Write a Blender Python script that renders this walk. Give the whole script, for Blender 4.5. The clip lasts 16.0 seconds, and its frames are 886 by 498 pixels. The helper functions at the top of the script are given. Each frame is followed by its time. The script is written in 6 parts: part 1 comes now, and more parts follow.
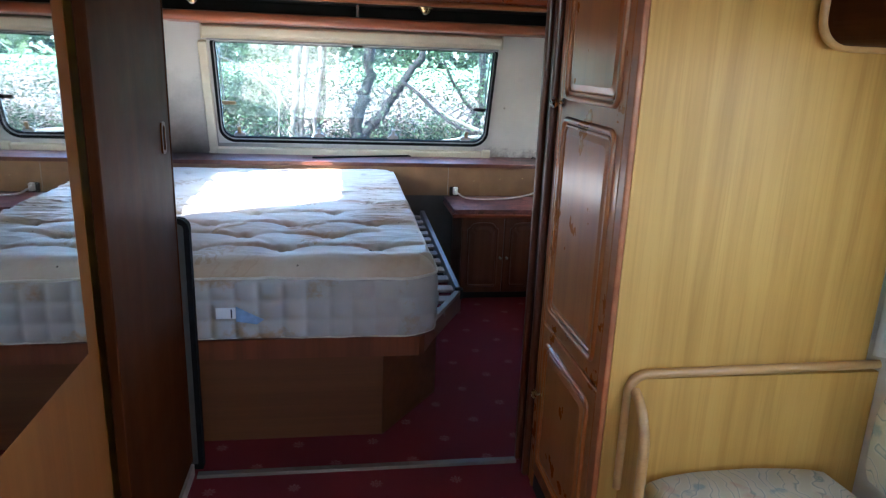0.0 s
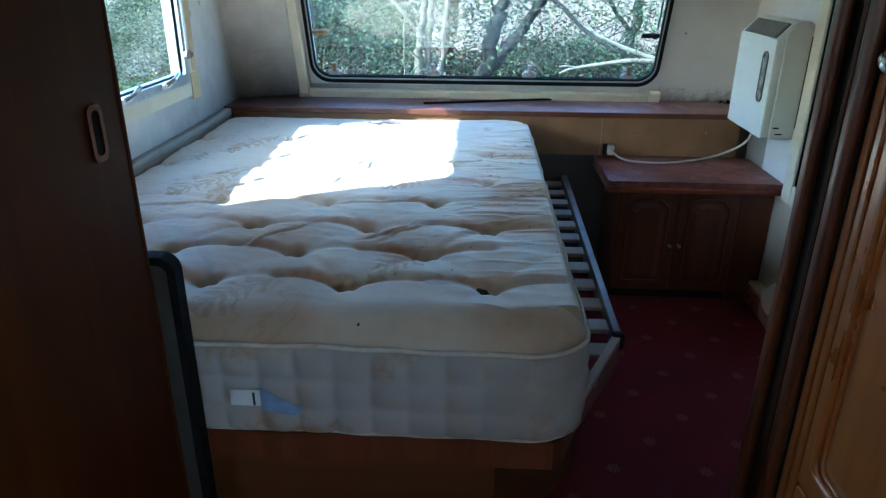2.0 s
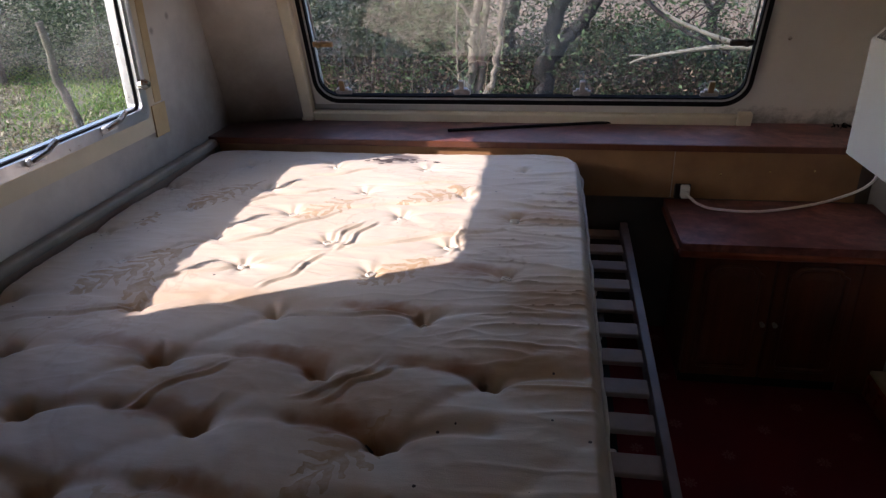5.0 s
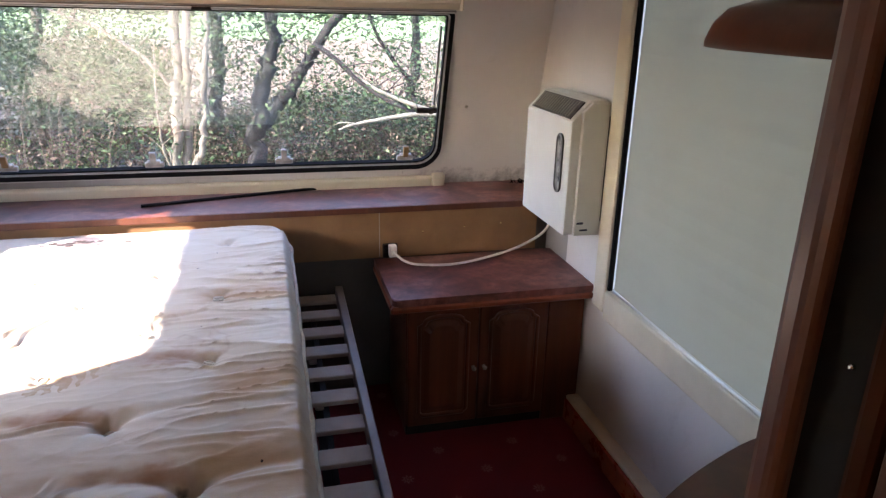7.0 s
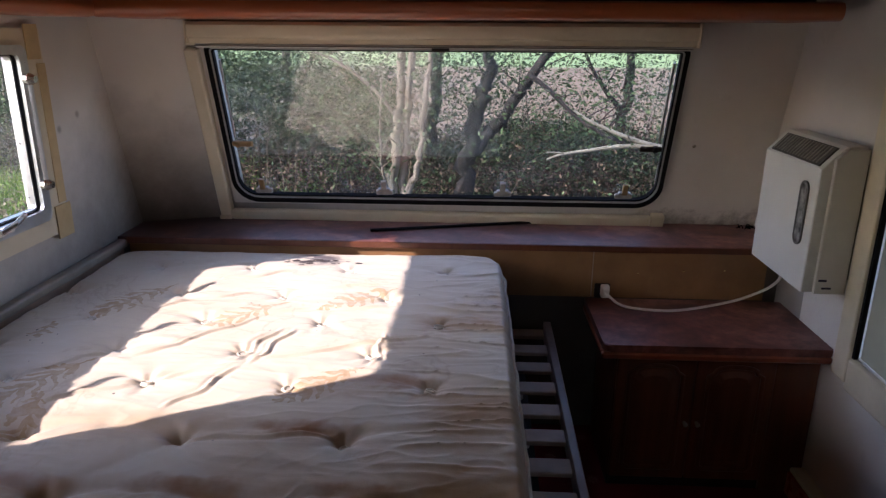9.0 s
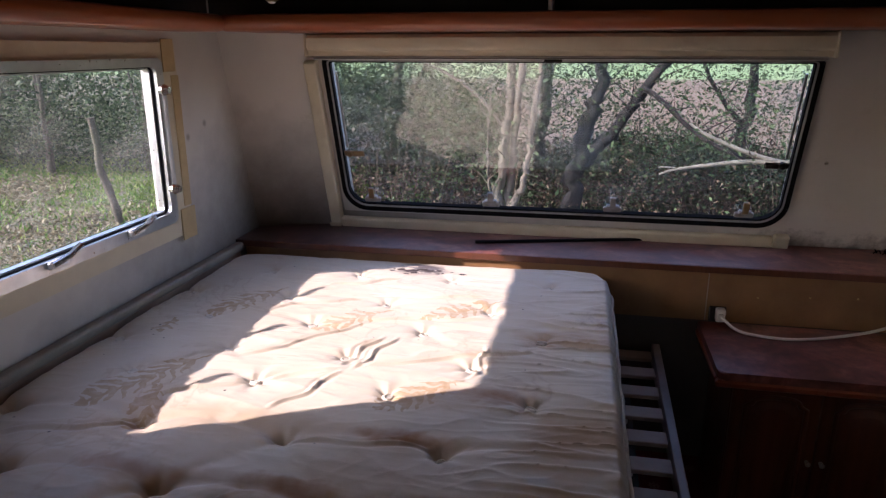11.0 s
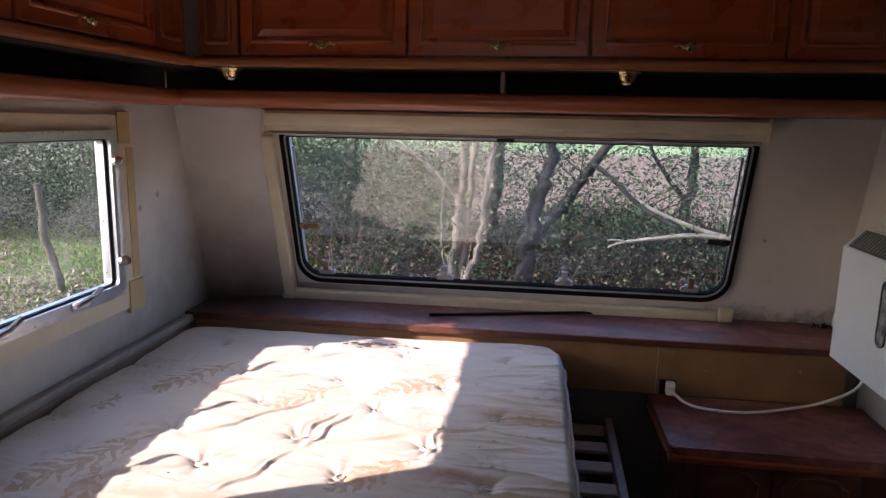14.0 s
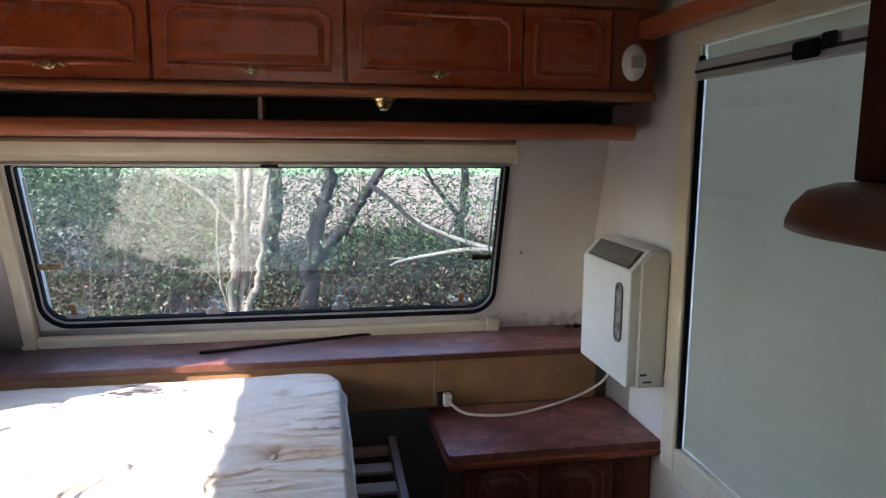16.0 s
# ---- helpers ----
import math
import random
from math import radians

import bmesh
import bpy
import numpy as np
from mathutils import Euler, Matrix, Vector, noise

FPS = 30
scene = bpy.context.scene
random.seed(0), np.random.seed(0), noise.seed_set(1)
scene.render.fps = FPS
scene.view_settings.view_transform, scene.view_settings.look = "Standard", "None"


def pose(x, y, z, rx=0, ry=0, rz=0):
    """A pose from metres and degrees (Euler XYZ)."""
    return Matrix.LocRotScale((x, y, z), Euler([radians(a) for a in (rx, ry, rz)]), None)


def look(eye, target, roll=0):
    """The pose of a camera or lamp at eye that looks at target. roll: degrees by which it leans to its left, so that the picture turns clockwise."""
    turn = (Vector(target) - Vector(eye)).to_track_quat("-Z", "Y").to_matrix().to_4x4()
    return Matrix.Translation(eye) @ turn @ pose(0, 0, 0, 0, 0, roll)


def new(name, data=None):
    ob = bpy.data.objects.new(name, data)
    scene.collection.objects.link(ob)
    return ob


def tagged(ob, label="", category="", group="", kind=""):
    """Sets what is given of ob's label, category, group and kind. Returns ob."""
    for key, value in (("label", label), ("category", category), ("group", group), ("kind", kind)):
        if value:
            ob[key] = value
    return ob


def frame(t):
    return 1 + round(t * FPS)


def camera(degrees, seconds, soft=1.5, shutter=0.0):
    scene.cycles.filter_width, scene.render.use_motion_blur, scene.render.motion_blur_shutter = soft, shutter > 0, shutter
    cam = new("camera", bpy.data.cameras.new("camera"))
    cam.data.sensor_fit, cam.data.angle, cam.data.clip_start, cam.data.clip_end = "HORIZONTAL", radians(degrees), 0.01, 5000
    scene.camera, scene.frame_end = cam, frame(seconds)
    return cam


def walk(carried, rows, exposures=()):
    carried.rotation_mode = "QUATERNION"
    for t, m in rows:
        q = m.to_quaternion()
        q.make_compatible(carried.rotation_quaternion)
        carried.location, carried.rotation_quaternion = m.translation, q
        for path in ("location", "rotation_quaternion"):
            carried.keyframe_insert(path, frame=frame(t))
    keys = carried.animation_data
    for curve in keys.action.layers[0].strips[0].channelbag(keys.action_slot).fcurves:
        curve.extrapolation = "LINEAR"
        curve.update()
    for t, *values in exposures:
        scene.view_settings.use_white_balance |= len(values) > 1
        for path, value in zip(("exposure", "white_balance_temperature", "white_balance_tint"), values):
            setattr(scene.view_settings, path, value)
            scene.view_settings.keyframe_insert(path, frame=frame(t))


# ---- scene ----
cam = camera(65.9, 16.0, soft=1.3)
PATH = [
    (0, (0.016, 0.177, 1.168), (0.311, 2.083, 0.638), 2.2),
    (0.5, (0.076, 0.386, 1.162), (0.179, 2.327, 0.692), -0.2),
    (1, (0.151, 0.643, 1.169), (-0.004, 2.553, 0.597), 2.9),
    (1.5, (0.133, 0.885, 1.169), (-0.093, 2.762, 0.516), 0.0),
    (2, (0.094, 1.037, 1.172), (0.0, 2.882, 0.406), 0.4),
    (2.5, (0.182, 1.28, 1.177), (-0.064, 3.099, 0.383), 1.4),
    (3, (0.234, 1.434, 1.19), (-0.108, 3.147, 0.217), -1.9),
    (3.5, (0.13, 1.511, 1.201), (-0.108, 3.238, 0.22), -2.3),
    (3.7, (0.163, 1.54, 1.207), (-0.152, 3.236, 0.195), -2.5),
    (5.8, (0.232, 1.656, 1.235), (0.024, 3.504, 0.499), -0.4),
    (6, (0.278, 1.65, 1.239), (0.243, 3.485, 0.443), -0.9),
    (6.3, (0.26, 1.668, 1.253), (0.584, 3.478, 0.467), -1.1),
    (6.5, (0.256, 1.667, 1.248), (0.691, 3.449, 0.452), 0.4),
    (7, (0.26, 1.678, 1.227), (0.731, 3.508, 0.573), 1.3),
    (7.5, (0.234, 1.683, 1.252), (0.638, 3.578, 0.755), 2.5),
    (8, (0.233, 1.673, 1.246), (0.504, 3.574, 0.687), 1.7),
    (8.5, (0.229, 1.67, 1.262), (0.301, 3.582, 0.678), 0.9),
    (9, (0.198, 1.693, 1.259), (0.116, 3.602, 0.666), 0.4),
    (9.5, (0.16, 1.706, 1.286), (-0.049, 3.594, 0.661), 2.0),
    (9.7, (0.148, 1.716, 1.26), (-0.176, 3.594, 0.654), 2.1),
    (11.8, (0.212, 1.7, 1.251), (-0.143, 3.597, 0.726), -1.0),
    (12, (0.202, 1.693, 1.247), (-0.056, 3.612, 0.746), -0.4),
    (12.5, (0.208, 1.687, 1.258), (0.116, 3.634, 0.81), -0.8),
    (13, (0.197, 1.685, 1.268), (-0.045, 3.632, 0.877), -0.4),
    (13.5, (0.188, 1.702, 1.275), (-0.085, 3.641, 0.87), 0.4),
    (14, (0.19, 1.704, 1.272), (-0.068, 3.654, 0.907), 1.2),
    (14.5, (0.191, 1.696, 1.291), (0.082, 3.657, 0.909), -2.1),
    (15, (0.237, 1.704, 1.284), (0.398, 3.678, 1.003), -0.6),
    (15.5, (0.233, 1.701, 1.278), (0.52, 3.661, 1.006), -0.1),
    (16, (0.237, 1.715, 1.281), (0.591, 3.661, 0.986), 0.4),
]
# stops, kelvin and tint of the hand camera's own metering
EXPOSURES = [(0.0, 4.15, 5200, 10), (0.5, 4.2, 5000, 5), (1.0, 3.95, 4800, -1), (1.5, 3.75, 4750, -2), (2.0, 3.4, 4900, -4),
             (2.5, 3.3, 5300, -2), (3.0, 3.15, 6050, 13), (3.7, 2.55, 6400, 21), (5.8, 1.9, 6650, 30), (6.1, 2.2, 6650, 30),
             (6.5, 3.35, 6700, 28), (7.0, 3.65, 6700, 27), (7.5, 3.25, 6700, 26), (8.0, 3.0, 6700, 27), (9.0, 2.17, 6550, 29),
             (11.8, 2.07, 6550, 33), (14.0, 2.22, 6500, 32), (15.0, 2.8, 6150, 24), (16.0, 3.15, 6050, 19)]
walk(cam, [(t, look(eye, target, roll)) for t, eye, target, roll in PATH], EXPOSURES)

# ---- light: low morning sun through the side window, sky through every window ----
SUN_FROM = Vector((-1.0, -0.5, 0.625)).normalized()
world = bpy.data.worlds.new("sky")
scene.world = world
world.use_nodes = True
wn, wl = world.node_tree.nodes, world.node_tree.links
wn.clear()
sky = wn.new("ShaderNodeTexSky")
sky.sky_type, sky.sun_disc = "NISHITA", False
sky.sun_elevation = math.asin(SUN_FROM.z)
sky.sun_rotation = math.atan2(SUN_FROM.x, SUN_FROM.y)
sky.air_density, sky.dust_density = 1.0, 1.2
bg = wn.new("ShaderNodeBackground")
bg.inputs["Strength"].default_value = 0.15
wout = wn.new("ShaderNodeOutputWorld")
wl.new(sky.outputs[0], bg.inputs[0])
wl.new(bg.outputs[0], wout.inputs[0])
sun_data = bpy.data.lights.new("sun", "SUN")
sun_data.energy, sun_data.angle, sun_data.color = 2.4, radians(0.55), (1.0, 0.94, 0.86)
sun = new("sun", sun_data)
sun.matrix_world = Matrix.Translation((-6, -4, 8)) @ SUN_FROM.to_track_quat("Z", "Y").to_matrix().to_4x4()


# warm area lamps at the lounge windows out of view, added to brighten the doorway
def window_light(name, place, facing, width, height, watts):
    data = bpy.data.lights.new(name, "AREA")
    data.shape, data.size, data.size_y, data.energy = "RECTANGLE", width, height, watts
    data.color = (1.0, 0.87, 0.68)
    ob = new(name, data)
    ob.matrix_world = Matrix.Translation(place) @ (-Vector(facing)).to_track_quat("Z", "Y").to_matrix().to_4x4()
    return ob


window_light("fill_lounge_right", (1.27, 0.56, 1.15), (-0.6, 0.62, -0.95), 0.8, 0.5, 0.5)
window_light("fill_lounge_left", (-1.03, -1.1, 1.15), (1, 0.7, -0.25), 0.9, 0.5, 0.35)
window_light("fill_lounge_front", (0.1, -2.07, 1.5), (0, 1, 0.0), 1.3, 0.4, 0.15)


# ---- small tools ----
def part(name, bm, material, parent=None, label=""):
    """Links a bmesh as one mesh object, under a thing or a part."""
    data = bpy.data.meshes.new(name)
    bmesh.ops.recalc_face_normals(bm, faces=bm.faces)
    bm.to_mesh(data)
    bm.free()
    data.materials.append(material)
    ob = new(name, data)
    if parent is not None:
        ob.parent = parent
    if label:
        ob["label"] = label
    return ob


def thing(name, label, category, m=None, group=""):
    """An empty at a thing's base, which parents its parts."""
    ob = new(name)
    ob.empty_display_size = 0.05
    if m is not None:
        ob.matrix_world = m
    return tagged(ob, label, category, group)


def smooth(ob, angle=40):
    for p in ob.data.polygons:
        p.use_smooth = True
    ob.data.set_sharp_from_angle(angle=radians(angle))
    return ob


def box(bm, x0, x1, y0, y1, z0, z1, bevel=0.0, seg=1):
    made = bmesh.ops.create_cube(bm, size=1.0, matrix=Matrix.Translation(((x0 + x1) / 2, (y0 + y1) / 2, (z0 + z1) / 2))
                                 @ Matrix.Diagonal((x1 - x0, y1 - y0, z1 - z0, 1)))
    if bevel:
        edges = list({e for v in made["verts"] for e in v.link_edges})
        bmesh.ops.bevel(bm, geom=edges, offset=bevel, segments=seg, affect="EDGES", profile=0.5)
    return bm


def boxed(x0, x1, y0, y1, z0, z1, bevel=0.0, seg=1):
    return box(bmesh.new(), x0, x1, y0, y1, z0, z1, bevel, seg)


def prism(bm, outline, axis, a, b, bevel=0.0):
    """Extrudes a 2D outline along an axis from a to b. Outline pairs: x axis (y, z); y axis (x, z); z axis (x, y)."""
    def put(p, s):
        return {"x": (s, p[0], p[1]), "y": (p[0], s, p[1]), "z": (p[0], p[1], s)}[axis]
    low = [bm.verts.new(put(p, a)) for p in outline]
    high = [bm.verts.new(put(p, b)) for p in outline]
    faces = [bm.faces.new(low[::-1]), bm.faces.new(high)]
    n = len(outline)
    for i in range(n):
        faces.append(bm.faces.new((low[i], low[(i + 1) % n], high[(i + 1) % n], high[i])))
    if bevel:
        rim = [e for f in faces[:2] for e in f.edges]
        bmesh.ops.bevel(bm, geom=list(set(rim)), offset=bevel, segments=2, affect="EDGES", profile=0.5)
    return bm


def rounded(x0, x1, y0, y1, r, n=6):
    """Corner points of a rounded rectangle; r is one radius or four (from lower left, counter-clockwise)."""
    rs = r if isinstance(r, (tuple, list)) else (r, r, r, r)
    out = []
    for (cx, cy, a0), q in zip(((x0, y0, 180), (x1, y0, 270), (x1, y1, 0), (x0, y1, 90)), rs):
        mx, my = cx + (q if cx == x0 else -q), cy + (q if cy == y0 else -q)
        k = n if q > 0.0005 else 0
        for i in range(k + 1):
            a = radians(a0 + 90 * (i / k if k else 0))
            out.append((mx + q * math.cos(a), my + q * math.sin(a)))
    return out


def ring(bm, outer, inner, axis, a, b):
    """A frame: the space between two outlines of equal length, from a to b along an axis."""
    def put(p, s):
        return {"x": (s, p[0], p[1]), "y": (p[0], s, p[1]), "z": (p[0], p[1], s)}[axis]
    rows = [[bm.verts.new(put(p, s)) for p in o] for o, s in ((outer, a), (outer, b), (inner, b), (inner, a))]
    n = len(outer)
    for k in range(4):
        r0, r1 = rows[k], rows[(k + 1) % 4]
        for i in range(n):
            bm.faces.new((r0[i], r0[(i + 1) % n], r1[(i + 1) % n], r1[i]))
    return bm


def tube(bm, points, radius, sides=8, closed=False, radii=None, caps=True):
    """A tube along a line of points; radii may give one radius a point."""
    pts = [Vector(p) for p in points]
    n = len(pts)
    rings, up = [], None
    for i, p in enumerate(pts):
        before = pts[(i - 1) % n] if (closed or i > 0) else p
        after = pts[(i + 1) % n] if (closed or i < n - 1) else p
        d = (after - before).normalized()
        if up is None:
            up = d.orthogonal().normalized()
        else:
            up = (up - d * up.dot(d))
            up = up.normalized() if up.length > 1e-6 else d.orthogonal().normalized()
        side = d.cross(up)
        r = radii[i] if radii else radius
        rings.append([bm.verts.new(p + (up * math.cos(2 * math.pi * k / sides) + side * math.sin(2 * math.pi * k / sides)) * r) for k in range(sides)])
    for i in range(n if closed else n - 1):
        a, b = rings[i], rings[(i + 1) % n]
        for k in range(sides):
            bm.faces.new((a[k], a[(k + 1) % sides], b[(k + 1) % sides], b[k]))
    if caps and not closed:
        bm.faces.new(rings[0][::-1])
        bm.faces.new(rings[-1])
    return bm


def lathe(bm, profile, m=None, sides=20):
    """Turns a profile of (radius, height) about z."""
    m = m or Matrix.Identity(4)
    rows = [[bm.verts.new(m @ Vector((r * math.cos(2 * math.pi * k / sides), r * math.sin(2 * math.pi * k / sides), h))) for k in range(sides)] for r, h in profile]
    for a, b in zip(rows, rows[1:]):
        for k in range(sides):
            bm.faces.new((a[k], a[(k + 1) % sides], b[(k + 1) % sides], b[k]))
    bm.faces.new(rows[0][::-1])
    bm.faces.new(rows[-1])
    return bm


def spline(points, steps=8):
    """A smooth line through points (Catmull-Rom)."""
    p = [Vector(q) for q in points]
    p = [2 * p[0] - p[1]] + p + [2 * p[-1] - p[-2]]
    out = []
    for i in range(1, len(p) - 2):
        for k in range(steps):
            t = k / steps
            out.append(0.5 * ((2 * p[i]) + (p[i + 1] - p[i - 1]) * t + (2 * p[i - 1] - 5 * p[i] + 4 * p[i + 1] - p[i + 2]) * t * t
                              + (3 * p[i] - p[i - 1] - 3 * p[i + 1] + p[i + 2]) * t ** 3))
    out.append(p[-2])
    return out


# ---- materials ----
class Mat:
    """A node material under construction."""

    def __init__(self, name, rough=0.5, metal=0.0):
        self.m = bpy.data.materials.new(name)
        self.m.use_nodes = True
        self.n, self.l = self.m.node_tree.nodes, self.m.node_tree.links
        self.b = self.n["Principled BSDF"]
        self.b.inputs["Roughness"].default_value = rough
        self.b.inputs["Metallic"].default_value = metal
        self.coord = self.n.new("ShaderNodeTexCoord").outputs["Object"]

    def node(self, kind, **inputs):
        nd = self.n.new(kind)
        for k, v in inputs.items():
            key = k.replace("_", " ")
            if hasattr(v, "links"):
                self.l.new(v, nd.inputs[key])
            else:
                nd.inputs[key].default_value = v
        return nd

    def mapped(self, scale=(1, 1, 1), rot=(0, 0, 0), move=(0, 0, 0)):
        nd = self.n.new("ShaderNodeMapping")
        self.l.new(self.coord, nd.inputs["Vector"])
        nd.inputs["Scale"].default_value = scale
        nd.inputs["Rotation"].default_value = [radians(a) for a in rot]
        nd.inputs["Location"].default_value = move
        return nd.outputs[0]

    def noise(self, scale, detail=4, rough=0.55, stretch=(1, 1, 1), distort=0.0, move=(0, 0, 0)):
        return self.node("ShaderNodeTexNoise", Vector=self.mapped(stretch, move=move), Scale=scale, Detail=detail, Roughness=rough, Distortion=distort).outputs[0]

    def ramp(self, fac, *stops):
        nd = self.n.new("ShaderNodeValToRGB")
        self.l.new(fac, nd.inputs[0])
        el = nd.color_ramp.elements
        while len(el) < len(stops):
            el.new(0.5)
        for e, (pos, col) in zip(el, stops):
            e.position = pos
            e.color = (*col, 1) if isinstance(col, tuple) else (col, col, col, 1)
        return nd.outputs[0]

    def mix(self, fac, a, b, how="MIX"):
        nd = self.n.new("ShaderNodeMix")
        nd.data_type, nd.blend_type = "RGBA", how
        for key, v in ((0, fac), (6, a), (7, b)):
            if hasattr(v, "links"):
                self.l.new(v, nd.inputs[key])
            else:
                nd.inputs[key].default_value = (*v, 1) if isinstance(v, tuple) else v
        return nd.outputs[2]

    def math(self, how, a, b=0.0, c=0.0):
        nd = self.n.new("ShaderNodeMath")
        nd.operation = how
        for i, v in enumerate((a, b, c)):
            if hasattr(v, "links"):
                self.l.new(v, nd.inputs[i])
            else:
                nd.inputs[i].default_value = v
        return nd.outputs[0]

    def axes(self):
        nd = self.n.new("ShaderNodeSeparateXYZ")
        self.l.new(self.coord, nd.inputs[0])
        return nd.outputs

    def color(self, c):
        self.l.new(c, self.b.inputs["Base Color"])
        return self

    def rough(self, r):
        self.l.new(r, self.b.inputs["Roughness"])
        return self

    def bump(self, height, strength=0.3, distance=0.002):
        nd = self.node("ShaderNodeBump", Height=height, Strength=strength, Distance=distance)
        self.l.new(nd.outputs[0], self.b.inputs["Normal"])
        return self

    def coat(self, weight, rough=0.1):
        self.b.inputs["Coat Weight"].default_value = weight
        self.b.inputs["Coat Roughness"].default_value = rough
        return self


def veneer(name, dark, mid, light, along="z", rough=0.35, coat=0.2, fine=1.0, grain=1.0):
    """Wood veneer: pores and streaks along one axis, with slow changes of tone and faint handling marks."""
    k = {"x": (0.04, 1, 1), "y": (1, 0.04, 1), "z": (1, 1, 0.04)}[along]
    s = Mat(name, rough)
    streak = s.noise(22 * fine, 5, 0.6, k, 0.6)
    pores = s.noise(150 * fine, 3, 0.6, tuple(v if v == 1 else 0.02 for v in k))
    tone = s.noise(2.2, 3, 0.5)
    c = s.ramp(streak, (0.25, dark), (0.52, mid), (0.78, light))
    c = s.mix(s.math("MULTIPLY", s.ramp(pores, (0.35, 1.0), (0.5, 0.0)), 0.45 * grain), c, dark)
    c = s.mix(s.ramp(tone, (0.3, 0.22), (0.7, 0.0)), c, tuple(v * 0.7 for v in mid))
    s.color(c)
    s.rough(s.ramp(s.noise(9, 4, 0.6), (0.3, max(rough - 0.02, 0.05)), (0.7, rough + 0.05)))
    s.bump(pores, 0.08, 0.001)
    return s.coat(coat, 0.18).m


CHERRY = veneer("cherry_veneer", (0.22, 0.036, 0.009), (0.36, 0.066, 0.017), (0.43, 0.090, 0.025), "x", 0.27, 0.2, 0.8, 0.3)
CHERRY_V = veneer("cherry_veneer_upright", (0.14, 0.030, 0.011), (0.24, 0.053, 0.019), (0.30, 0.076, 0.028), "z", 0.32, 0.15, 0.8, 0.35)
WARDROBE = veneer("wardrobe_cherry", (0.27, 0.080, 0.016), (0.40, 0.132, 0.028), (0.47, 0.168, 0.040), "z", 0.28, 0.5, 0.8, 0.25)
OAK = veneer("light_oak_veneer", (0.36, 0.180, 0.028), (0.51, 0.285, 0.055), (0.57, 0.335, 0.075), "z", 0.50, 0.08, 1.05, 0.8)
BROWN = veneer("brown_door_veneer", (0.029, 0.0062, 0.0009), (0.048, 0.0110, 0.0015), (0.067, 0.0168, 0.0028), "z", 0.5, 0.0, 0.7, 0.5)
BROWN.node_tree.nodes["Principled BSDF"].inputs["Specular IOR Level"].default_value = 0.08
CHERRY_DARK = veneer("dark_cherry_veneer", (0.065, 0.018, 0.008), (0.110, 0.031, 0.013), (0.145, 0.045, 0.020), "z", 0.36, 0.2, 0.8, 0.5)
CABINET = veneer("dark_cabinet_cherry", (0.085, 0.024, 0.010), (0.150, 0.043, 0.017), (0.20, 0.062, 0.025), "z", 0.32, 0.2, 0.8, 0.4)
ORANGE = veneer("orange_door_veneer", (0.16, 0.050, 0.009), (0.23, 0.080, 0.015), (0.28, 0.107, 0.022), "z", 0.42, 0.1, 0.8, 0.5)
PINE = veneer("bed_board_veneer", (0.082, 0.025, 0.0065), (0.125, 0.042, 0.0115), (0.158, 0.058, 0.017), "x", 0.45, 0.1, 0.9, 0.6)
OAK_TRIM = veneer("oak_trim", (0.36, 0.19, 0.06), (0.50, 0.29, 0.105), (0.57, 0.35, 0.14), "x", 0.4, 0.15, 1.0, 0.4)
TRIM = veneer("rounded_trim_wood", (0.23, 0.066, 0.020), (0.36, 0.112, 0.036), (0.43, 0.150, 0.052), "x", 0.35, 0.25, 1.0, 0.3)


def laminate():
    s = Mat("mottled_burgundy_laminate", 0.34)
    a = s.noise(7, 6, 0.62, distort=0.8)
    b = s.noise(38, 4, 0.6)
    c = s.ramp(a, (0.33, (0.060, 0.018, 0.014)), (0.5, (0.19, 0.058, 0.042)), (0.68, (0.36, 0.155, 0.115)))
    c = s.mix(s.ramp(b, (0.42, 0.0), (0.7, 0.55)), c, (0.05, 0.015, 0.014))
    dust = s.noise(3.3, 5, 0.65)
    c = s.mix(s.ramp(dust, (0.45, 0.0), (0.75, 0.45)), c, (0.28, 0.19, 0.17))
    # darker towards the left end, broken up by noise
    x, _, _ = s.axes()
    left_dark = s.math("ADD", s.math("MULTIPLY", s.math("ADD", x, 0.95), 1.1), s.math("MULTIPLY", s.math("SUBTRACT", s.noise(8, 6, 0.65), 0.5), 0.8))
    c = s.mix(s.ramp(left_dark, (0.25, 0.8), (0.85, 0.0)), c, (0.028, 0.016, 0.015))
    s.color(c)
    s.rough(s.ramp(dust, (0.3, 0.34), (0.75, 0.48)))
    return s.m


LAMINATE = laminate()


